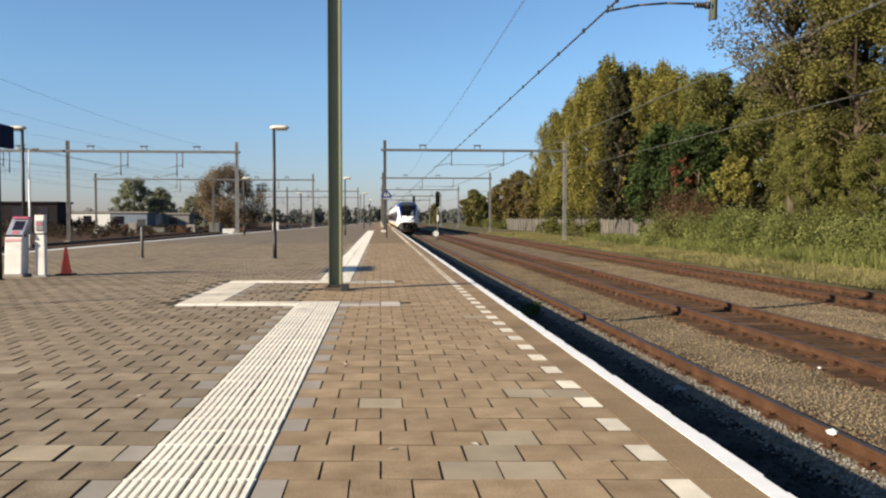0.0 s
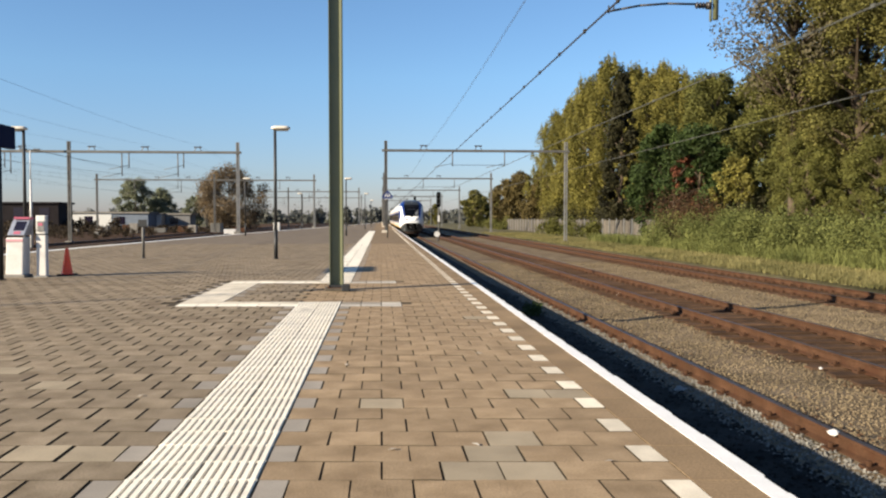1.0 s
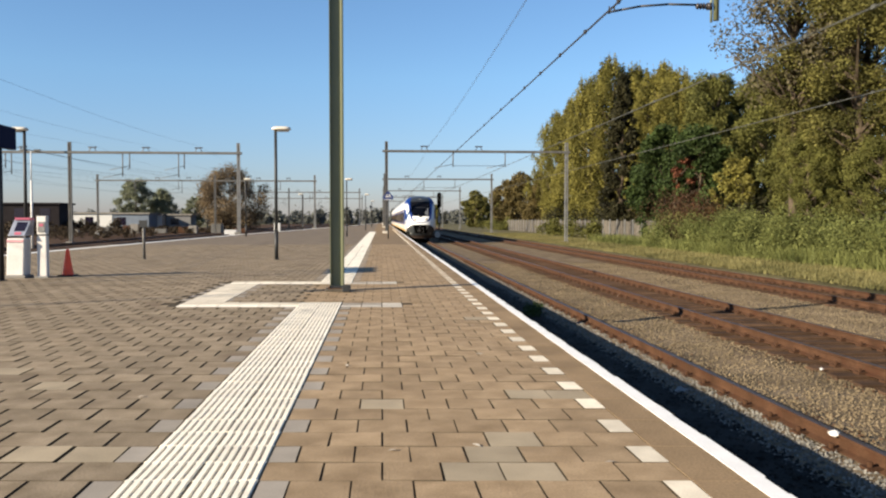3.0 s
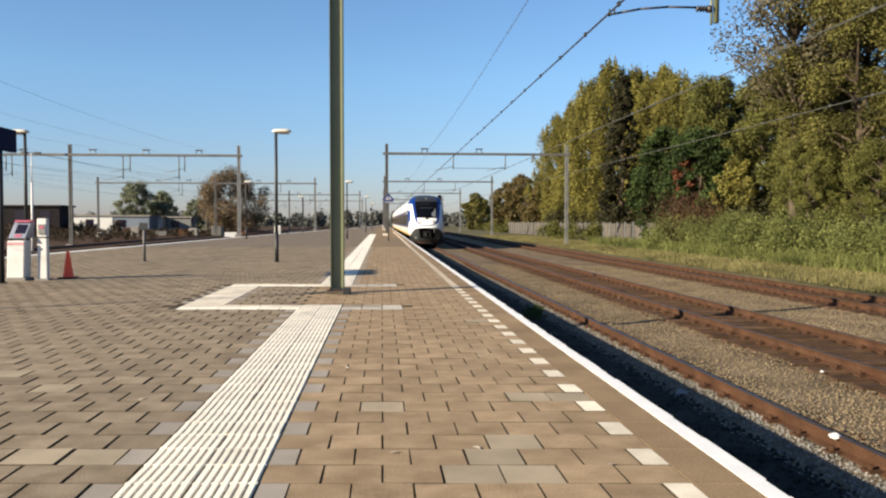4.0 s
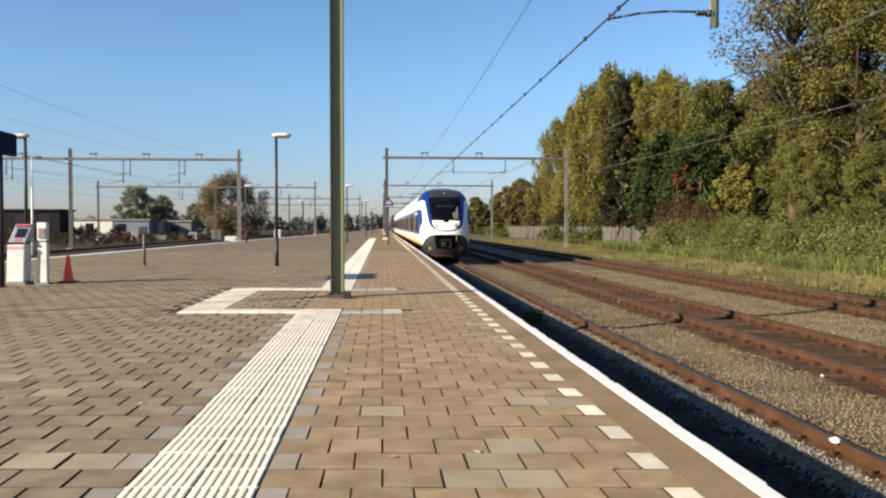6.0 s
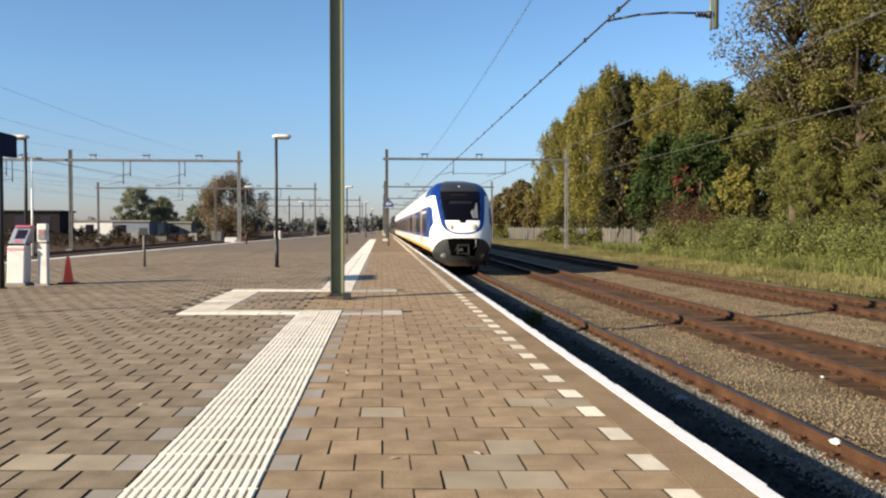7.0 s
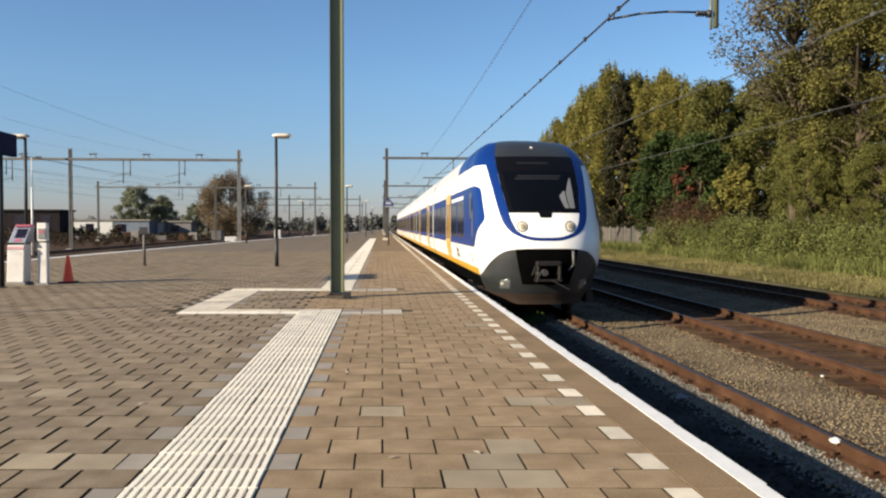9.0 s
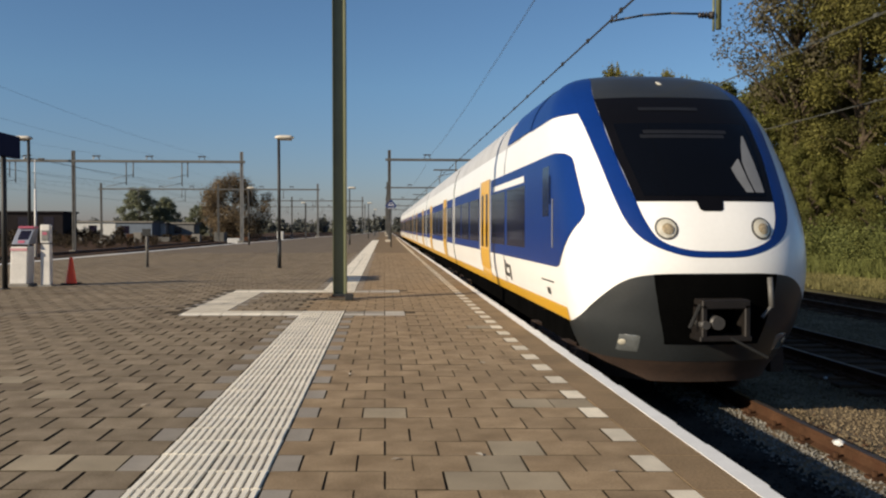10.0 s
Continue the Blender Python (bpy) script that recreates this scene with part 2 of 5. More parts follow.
# greyed leaves for the horizon, distance haze painted into the colour
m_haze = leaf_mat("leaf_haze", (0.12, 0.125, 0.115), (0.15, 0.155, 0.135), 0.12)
m_cabdim = mat("cab_dim", (0.006, 0.0065, 0.009), 0.6, 0, 0.3, 6, 40)
m_cabblue = mat("cab_side_glass", (0.01, 0.026, 0.09), 0.1, 0, 0.1, 3, 40)
m_cabwhite = mat("cab_trim", (0.34, 0.34, 0.33), 0.5, 0, 0.05, 3, 40)


# ---- mesh helpers ----
def box(bm, x0, x1, y0, y1, z0, z1):
    v = [bm.verts.new(p) for p in ((x0, y0, z0), (x1, y0, z0), (x1, y1, z0), (x0, y1, z0), (x0, y0, z1), (x1, y0, z1), (x1, y1, z1), (x0, y1, z1))]
    for f in ((3, 2, 1, 0), (4, 5, 6, 7), (0, 1, 5, 4), (1, 2, 6, 5), (2, 3, 7, 6), (3, 0, 4, 7)):
        bm.faces.new([v[i] for i in f])
    return bm


def tube(bm, a, b, r0, r1=None, seg=10, caps=True):
    a, b = Vector(a), Vector(b)
    r1 = r0 if r1 is None else r1
    d = (b - a).normalized()
    s = d.orthogonal().normalized()
    u = d.cross(s)
    rings = []
    for p, r in ((a, r0), (b, r1)):
        rings.append([bm.verts.new(p + (s * math.cos(k * math.tau / seg) + u * math.sin(k * math.tau / seg)) * r) for k in range(seg)])
    for k in range(seg):
        f = bm.faces.new((rings[0][k], rings[0][(k + 1) % seg], rings[1][(k + 1) % seg], rings[1][k]))
        f.smooth = seg > 6
    if caps:
        bm.faces.new(rings[0][::-1])
        bm.faces.new(rings[1])
    return bm


def bevel(bm, w, seg=2):
    bmesh.ops.bevel(bm, geom=bm.edges[:], offset=w, segments=seg, profile=0.6, affect="EDGES", clamp_overlap=True)
    return bm


def sheet(bm, rows, smooth=True):
    """Faces between rows of points."""
    vs = [[bm.verts.new(p) for p in r] for r in rows]
    for a, b in zip(vs, vs[1:]):
        for k in range(len(a) - 1):
            f = bm.faces.new((a[k], a[k + 1], b[k + 1], b[k]))
            f.smooth = smooth
    return bm


def mesh_of(name, bm, material):
    me = bpy.data.meshes.new(name)
    bm.to_mesh(me)
    bm.free()
    me.materials.append(material)
    return me


def part(name, bm, material, parent=None, label="", fix=False):
    if fix:
        bmesh.ops.recalc_face_normals(bm, faces=bm.faces[:])
    ob = new(name, mesh_of(name, bm, material))
    if parent is not None:
        ob.parent = parent
    if label:
        tagged(ob, label)
    return ob


def empty(name, label, category, group="", kind="", at=(0, 0, 0)):
    ob = new(name)
    ob.empty_display_size = 0.2
    ob.location = at
    return tagged(ob, label, category, group, kind)


def structure(name, bm, material, label, category="ground"):
    return tagged(part(name, bm, material), label, category, "", "structure")


def raw(name, verts, faces, material, parent=None):
    me = bpy.data.meshes.new(name)
    me.from_pydata(verts, [], faces)
    me.materials.append(material)
    ob = new(name, me)
    if parent is not None:
        ob.parent = parent
    return ob


RAIL = -0.76          # rail top below the platform
BED = -0.95           # ballast
EDGE = 1.85           # platform edge
TRACKS = (3.55, 7.55, 12.6)
P = 0.2955            # paving pitch
ROW0 = 3.83
WIDE = 1.075          # guiding tiles are a little wider than the pavers
SKEW = -0.0755        # the paving rows run a little askew to the edge


# ---- ground, platform, tracks ----
def lie(x, y):
    """Height of the ballast: full round the near track, low between the sleepers of the others."""
    near = min(abs(x - c) for c in TRACKS[1:])
    h = BED + 0.03 * noise.noise((x * 0.9, y * 0.5, 0)) - 0.005
    if abs(x - TRACKS[0]) < 1.35:
        return max(h, BED + 0.015) + 0.02
    return h - 0.015 if near < 1.2 else h


def ground():
    bm = bmesh.new()
    xs = [-2500, -400, -120, -60, -13, 2.2, 14.6, 15.6, 17, 19, 24, 40, 120, 400, 2500]
    zs = [-0.9, -0.9, -0.9, -0.95, -1.05, -1.05, -1.03, -0.92, -0.88, -0.85, -0.82, -0.8, -0.8, -0.8, -0.8]
    ys = [-600, -60, 0, 20, 40, 80, 160, 320, 700, 1500, 3500]
    sheet(bm, [[(x, y, z) for x, z in zip(xs, zs)] for y in ys], False)
    structure("ground", bm, m_ground, "flat soil and rough grass reaching the horizon")
    bm = bmesh.new()
    xs = np.arange(EDGE - 0.1, 15.01, 0.33)
    ys = [-60, -40, -25] + list(np.arange(-12, 40, 0.5)) + list(np.arange(40, 130, 5)) + [130, 180, 260, 420]

    def bed_z(x, y):
        e = min(1, max(0, (15.0 - x) / 0.9))
        return lie(x, y) - 0.13 * (1 - e)
    sheet(bm, [[(x, y, bed_z(x, y)) for x in xs] for y in ys])
    structure("ballast_bed", bm, m_ballast, "brown crushed stone ballast between the tracks", "ballast")
    # dark strip over the near bed, painted where the platform's shadow falls
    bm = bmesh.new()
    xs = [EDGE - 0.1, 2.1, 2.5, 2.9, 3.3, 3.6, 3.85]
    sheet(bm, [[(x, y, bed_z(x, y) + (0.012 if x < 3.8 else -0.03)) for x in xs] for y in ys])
    structure("track_bed", bm, m_bed_shade, "ballast coloured dark for the shade beside the platform wall", "ballast")
    for c in TRACKS[1:]:
        bm = bmesh.new()
        xs = [c - 1.3, c - 1.1, c - 0.7, c - 0.35, c, c + 0.35, c + 0.7, c + 1.1, c + 1.3]
        sheet(bm, [[(x, y, bed_z(x, y) + (0.012 if 0 < i < 8 else -0.03)) for i, x in enumerate(xs)] for y in ys])
        structure("track_bed", bm, m_bed_rust, "rust-stained dark ballast under the track", "ballast")
    # bed of the yard on the far side of the platform
    bm = bmesh.new()
    sheet(bm, [[(x, y, -0.86 + 0.03 * noise.noise((x, y * 0.3, 2))) for x in (-46, -40, -34, -28, -22, -16, -12)] for y in range(-20, 400, 10)])
    structure("ballast_yard", bm, m_bed_rust, "brown ballast of the yard behind the platform", "ballast")


def platform():
    left = [(-30, -15.0), (31, -13.2), (63, -11.9), (113, -9.0), (160, -6.0), (230, -2.5), (300, 0.5)]
    bm = bmesh.new()
    top, low = -0.009, -1.2
    rows = [[(x, y, top), (EDGE - 0.05, y, top)] for y, x in left]
    sheet(bm, rows, False)
    sheet(bm, [[(EDGE - 0.05, y, top), (EDGE - 0.05, y, low)] for y, x in left], False)
    sheet(bm, [[(x, y, low), (x, y, top)] for y, x in left], False)
    slab = structure("platform", bm, m_grout, "long paved station platform", "platform")
    # the far part, beyond the single pavers
    y_far = ROW0 + P * 124
    bm = bmesh.new()
    pts = [(y_far, -13.0)] + [p for p in left if p[0] > y_far]
    sheet(bm, [[(x + 0.35, y, 0.0), (-3 * P if y < 200 else x + 0.5, y, 0.0)] for y, x in pts], False)
    part("paving_far", bm, m_asphalt, slab)
    bm = bmesh.new()
    sheet(bm, [[(-3 * P if y < 200 else x + 0.5, y, 0.0), (1.4775, y, 0.0)] for y, x in pts], False)
    part("paving_far", bm, m_far_brown, slab)
    bm = bmesh.new()
    sheet(bm, [[(-14.8, y, 0.0), (1.4775, y + SKEW * 16, 0.0)] for y in (-29, ROW0 - 25.5 * P)], False)
    part("paving_rear", bm, m_asphalt, slab)
    # kerb and white line of the other edge
    bm = bmesh.new()
    sheet(bm, [[(x - 0.04, y, -0.25), (x - 0.04, y, 0.004), (x + 0.36, y, 0.004)] for y, x in left], False)
    part("far_edge_line", bm, m_line, slab, "pale painted line along the far platform edge")
    # edge slabs with their white line
    y = ROW0 - 100 * P
    bm = bmesh.new()
    while y < 300:
        step = 2 * P if y < 60 else 6.0
        box(bm, 1.48, 1.742, y + 0.003, y + step - 0.003, -0.12, 0.0)

        y += step
    for v in bm.verts:
        v.co.y += SKEW * v.co.x
    tagged(part("edge_slab", bm, m_edge, slab), kind="stuff")
    bm = bmesh.new()
    y = -26.0
    while y < 300:
        step = 0.25 if 0 < y < 20 else 1.0 if y < 60 else 6.0
        box(bm, 1.742 + random.uniform(-0.004, 0.004), EDGE + random.uniform(-0.009, 0.008), y + 0.0005, y + step - 0.0005, -0.13, 0.003)
        y += step
    part("edge_line", bm, m_line, slab, "thick white painted line along the platform edge")
    # retaining wall under the edge
    bm = bmesh.new()
    for k in range(-14, 60):
        box(bm, 1.60, 1.70, k * 2 + 0.01, k * 2 + 1.99, -1.2, -0.125)
    part("retaining_wall", bm, m_concrete, slab)
    return slab


def rail_profile(x):
    h = 0.16
    return [(x - 0.07, RAIL - h), (x - 0.07, RAIL - h + 0.012), (x - 0.012, RAIL - h + 0.035), (x - 0.012, RAIL - 0.045), (x - 0.036, RAIL - 0.032),
            (x - 0.036, RAIL - 0.006), (x + 0.036, RAIL - 0.006), (x + 0.036, RAIL - 0.032), (x + 0.012, RAIL - 0.045), (x + 0.012, RAIL - h + 0.035), (x + 0.07, RAIL - h + 0.012), (x + 0.07, RAIL - h)]


def track(cx, y0, y1, label, pieces):
    t = empty("railway_track", label, "railway track", "tracks", at=(cx, 0, 0))
    for s in (-1, 1):
        bm = bmesh.new()
        prof = rail_profile(s * 0.7535)
        sheet(bm, [[(x, y, z) for x, z in prof] for y in (y0, y1)], False)
        part("rail", bm, m_rust, t)
        bm = bmesh.new()
        x = s * 0.7535
        sheet(bm, [[(x - 0.034, y, RAIL - 0.003), (x - 0.026, y, RAIL), (x + 0.026, y, RAIL), (x + 0.034, y, RAIL - 0.003)] for y in (y0, y1)], False)
        part("rail_head", bm, m_railtop, t, "polished running surface")
    bm = bmesh.new()
    box(bm, -1.28, 1.28, -0.125, 0.125, -1.05, RAIL - 0.163)
    bevel(bm, 0.015, 1)
    sl = mesh_of("sleeper", bm, m_sleeper)
    bm = bmesh.new()
    box(bm, -0.16, 0.16, -0.075, 0.075, RAIL - 0.166, RAIL - 0.13)
    for q in (-1, 1):
        tube(bm, (q * 0.105, 0, RAIL - 0.14), (q * 0.105, 0, RAIL - 0.085), 0.024, seg=6)
    ch = mesh_of("rail_chair", bm, m_rust)
    far = bmesh.new()
    y, n = max(y0, -3.0), 0
    while y < min(y1, 200):
        if n < pieces:
            for nm, me, x in (("sleeper", sl, 0), ("rail_chair", ch, -0.7535), ("rail_chair", ch, 0.7535)):
                o = new(nm, me)
                o.parent = t
                o.location = (x, y, random.uniform(-0.005, 0.005))
        else:
            box(far, -1.28, 1.28, y - 0.125, y + 0.125, -1.05, RAIL - 0.163)
        y, n = y + 0.6, n + 1
    tagged(part("far_sleeper", far, m_sleeper_far, t), kind="stuff")
    return t


def stones(name, count, x0, x1, y0, y1, smin, smax, material, label, keep=None):
    """Loose ballast stones as small uneven lumps."""
    rng = np.random.default_rng(5)
    base = np.array([(1, 0, 0), (-1, 0, 0), (0, 1, 0), (0, -1, 0), (0, 0, 1), (0, 0, -1)], float)
    tri = [(0, 2, 4), (2, 1, 4), (1, 3, 4), (3, 0, 4), (2, 0, 5), (1, 2, 5), (3, 1, 5), (0, 3, 5)]
    vs, fs = [], []
    for i in range(count):
        x, y = rng.uniform(x0, x1), y0 + (y1 - y0) * rng.random() ** 1.6
        if keep and not keep(x, y):
            continue
        s = rng.uniform(smin, smax)
        r = Euler(rng.uniform(0, 6.28, 3)).to_matrix()
        sc = rng.uniform(0.55, 1.2, (6, 1)) * s
        p = (base * sc) @ np.array(r)
        z = lie(x, y)
        n = len(vs)
        vs.extend((p + (x, y, z + s * 0.2)).tolist())
        fs.extend([tuple(n + k for k in f) for f in tri])
    ob = raw(name, vs, fs, material)
    return tagged(ob, label, "stones", "", "stuff")


ground()
platform_slab = platform()
for i, c in enumerate(TRACKS):
    track(c, -60, 420, ("rusty rails on dark sleepers beside the platform", "middle track with rust-brown rails and sleepers", "outer track with rusty rails beside the grass verge")[i], 75)
for c in (-17.0, -21.5, -26.0):
    track(c, -12, 420, "rusty yard track behind the platform", 0)
stones("ballast_stones", 80000, 4.4, 14.6, 5.5, 40, 0.01, 0.026, m_stone, "loose tan ballast stones", lambda x, y: min(abs(abs(x - c) - 0.7535) for c in TRACKS) > 0.1 and min(abs(x - c) for c in TRACKS[1:]) > 1.1)
stones("rusty_stones", 24000, 4.4, 14.6, 5.5, 40, 0.01, 0.028, m_stone_rust, "rust-stained ballast stones near the rails", lambda x, y: min(abs(abs(x - c) - 0.7535) for c in TRACKS) < (0.75 if x > 5 else 0.45 + 0.3 * noise.noise((x, y * 0.7, 5))))
stones("grey_stones", 9000, 3.55, 4.25, 4.5, 30, 0.009, 0.024, m_stone_grey, "grey crushed stone between the near rails", lambda x, y: abs(abs(x - TRACKS[0]) - 0.7535) > 0.1)
# stones in the platform's shadow, with the shade put into their colour
stones("oily_stones", 9000, 1.95, 3.75, 4.5, 26, 0.012, 0.034, m_bed_shade, "stones coloured dark for the shade beside the platform wall", lambda x, y: abs(abs(x - TRACKS[0]) - 0.7535) > 0.1)


# ---- overhead line ----
def portal(y, x0, x1, beam, top, drops, pots, label, base0=0.0, base1=-0.9, twin1=False, right=True, foot0=m_concrete):
    """A steel portal across the tracks: two masts, a beam, drop tubes, post insulators."""
    g = empty("catenary_portal", label, "catenary portal", "portals", at=(x0, y, 0))
    w = x1 - x0
    for xx, zb, m, twin in ((0, base0, m_steel_dark, False), (w, base1, m_steel, twin1))[:2 if right else 1]:
        bm = bmesh.new()
        for s in (-1, 1):
            box(bm, xx + s * 0.095 - 0.045, xx + s * 0.095 + 0.045, -0.1, 0.1, zb, top)
        if not twin:
            box(bm, xx - 0.07, xx + 0.07, -0.02, 0.02, zb, top)
        for k in range(int((top - zb) / 1.2)):
            box(bm, xx - 0.1, xx + 0.1, -0.11, -0.102, zb + 0.5 + k * 1.2, zb + 0.6 + k * 1.2)
        mast = part("mast", bm, m, g)
        bm = bmesh.new()
        box(bm, xx - 0.36, xx + 0.2, -0.3, 0.3, zb - 0.3, zb + (0.2 if xx == 0 else 0.12))
        bevel(bm, 0.03)
        part("footing", bm, m_concrete if xx else foot0, mast)
    bm = bmesh.new()
    for s in (-1, 1):
        box(bm, -0.35, w + 0.3, s * 0.12 - 0.04, s * 0.12 + 0.04, beam - 0.1, beam + 0.1)
    part("beam", bm, m_steel_dark, g)
    for xx, z in drops:
        bm = bmesh.new()
        tube(bm, (xx - x0, 0, beam), (xx - x0, 0, z), 0.05)
        tube(bm, (xx - x0, 0, z + 0.25), (xx - x0 - 1.7, 0, z - 0.12), 0.025)
        part("drop_tube", bm, m_steel_dark, g)
    if len(drops) == 2:
        bm = bmesh.new()
        tube(bm, (drops[0][0] - x0, 0, drops[0][1] + 0.1), (drops[1][0] - x0, 0, drops[1][1] + 0.1), 0.02, seg=6)
        part("cross_span", bm, m_wire, g)
    for xx in pots:
        bm = bmesh.new()
        for s in (-1, 1):
            tube(bm, (xx - x0 + s * 0.3, 0, beam + 0.1), (xx - x0 + s * 0.16, 0, beam + 0.42), 0.035, seg=6)
        box(bm, xx - x0 - 0.34, xx - x0 + 0.34, -0.06, 0.06, beam + 0.4, beam + 0.5)
        part("post_insulator", bm, m_insul, g)
    return g


def wires(x, z, spans, sag, label, messenger=True, r=0.011, clips=True, m_wire=m_wire):
    """Contact wire, sagging messenger and droppers over one track."""
    g = empty("overhead_wire", label, "overhead wire", "overhead wires", at=(x, 0, 0))
    bm = bmesh.new()
    for d in (0,):
        tube(bm, (d, spans[0], z), (d, spans[-1], z), r, seg=5, caps=False)
    part("contact_wire", bm, m_wire, g)
    if messenger:
        bm, dr = bmesh.new(), bmesh.new()
        for a, b in zip(spans, spans[1:]):
            pts = [(0, a + (b - a) * k / 10, z + 0.012 + sag * (2 * k / 10 - 1) ** 2) for k in range(11)]
            for p, q in zip(pts, pts[1:]):
                tube(bm, p, q, 0.008, seg=5, caps=False)
            for k in range(1, 60, 2):
                u = k / 60
                zt = z + 0.035 + sag * (2 * u - 1) ** 2
                yy = a + (b - a) * u
                tube(dr, (0, yy, z), (0, yy, zt), 0.006, seg=4, caps=False)
                if clips:
                    box(dr, -0.018, 0.018, yy - 0.05, yy + 0.05, z - 0.015, z + 0.05)
        part("messenger_wire", bm, m_wire, g)
        tagged(part("dropper", dr, m_wire, g), kind="stuff")
    return g


def feeder(x, z, spans, sag):
    g = empty("feeder_wire", "thin dark feeder wire strung over the portals", "overhead wire", "overhead wires", at=(x, 0, 0))
    bm = bmesh.new()
    for a, b in zip(spans, spans[1:]):
        pts = [(0, a + (b - a) * k / 10, z - sag * (1 - (2 * k / 10 - 1) ** 2)) for k in range(11)]
        for p, q in zip(pts, pts[1:]):
            tube(bm, p, q, 0.0055, seg=5, caps=False)
    part("wire", bm, m_wire_pale, g)


SPANS = [-47, 13, 73, 123.5, 174, 224.5, 275]
for k, y in enumerate(SPANS[1:]):
    if y < 20:
        continue
    portal(y, 0.44, 16.86, 7.38, 8.25, [(6.45, 6.0), (11.2, 6.0)], (3.85, 8.8), "grey steel catenary portal over the platform tracks", twin1=(y == 73), foot0=m_tactile_worn)
# the yard's portals follow the bend of the tracks
for y, xl, xr in ((73, -27.15, -12.65), (125, -25.2, -10.2), (177, -20.0, -4.8), (229, -22.0, -5.5)):
    portal(y, xl, xr, 7.1, 8.0, [(xl + 4.5, 5.0), (xl + 5.1, 5.7), (xl + 9.3, 4.95), (xl + 9.8, 5.7)], (xl + 1.95, xl + 6.5, xl + 11.05), "grey steel catenary portal over the yard tracks", base0=-0.9, base1=0.0)
    portal(y, xl - 17.3, xl - 0.45, 7.1, 8.0, [(xl - 11.8, 5.0), (xl - 5.4, 5.7), (xl - 4.9, 5.2)], (xl - 8.5, xl - 3.9), "grey steel catenary portal over the yard tracks", base0=-0.9, base1=-0.9, right=False)
for x in TRACKS:
    wires(x, 4.5, SPANS, 0.008, "contact wire and messenger over the track", m_wire=m_wire if x < 5 else m_wire_pale, r=0.01 if x < 5 else 0.007)
for x in (-17.0, -21.5, -26.0, -32.0):
    wires(x, 4.6, SPANS[1:], 0.5, "contact wire over the yard", clips=False, r=0.007, m_wire=m_wire_pale)
feeder(4.3, 8.0, SPANS, 0.35)
feeder(4.15, 7.7, SPANS, 0.35)
for x in (-16.1, -20.6, -25.2, -31, -36):
    feeder(x, 7.75, SPANS[1:], 0.6)


def portal_above():
    g = empty("catenary_portal", "grey steel catenary portal above the tracks", "catenary portal", "portals", at=(0, 12.6, 0))
    bm = bmesh.new()
    for s in (-1, 1):
        box(bm, 5.1, 22.0, s * 0.12 - 0.04, s * 0.12 + 0.04, 7.9, 8.1)
    part("beam", bm, m_steel_dark, g)
    bm = bmesh.new()
    for s in (-1, 1):
        box(bm, 21.8 + s * 0.12 - 0.05, 21.8 + s * 0.12 + 0.05, -0.1, 0.1, -0.9, 8.3)
    part("mast", bm, m_steel, g)


portal_above()


def arm():
    g = empty("registration_arm", "dark steel registration arm with insulator over the track", "catenary arm", at=(5.28, 12.6, 4.43))
    bm = bmesh.new()
    tube(bm, (0.03, 0, -0.02), (0.03, 0, 3.5), 0.045)
    tube(bm, (-0.05, 0, -0.05), (-0.05, 0, 0.5), 0.02)
    part("drop_tube", bm, m_green, g)
    bm = bmesh.new()
    tube(bm, (-0.05, 0, 0.2), (-0.12, 0, 0.2), 0.06)
    for k in range(4):
        tube(bm, (-0.12 - k * 0.05, 0, 0.2), (-0.15 - k * 0.05, 0, 0.2), 0.055, 0.03)
    part("insulator", bm, m_insul, g)
    bm = bmesh.new()
    pts = [(-0.3, 0.22), (-0.75, 0.22), (-1.2, 0.18), (-1.5, 0.12), (-1.74, 0.07)]
    for (a, za), (b, zb) in zip(pts, pts[1:]):
        tube(bm, (a, 0, za), (b, 0, zb), 0.018)
    tube(bm, (-1.7, 0, 0.05), (-1.7, 0, 0.17), 0.012, seg=6)
    tube(bm, (-1.62, 0, 0.09), (-1.62, 0, 0.16), 0.012, seg=6)
    part("arm_tube", bm, m_wire, g)


arm()


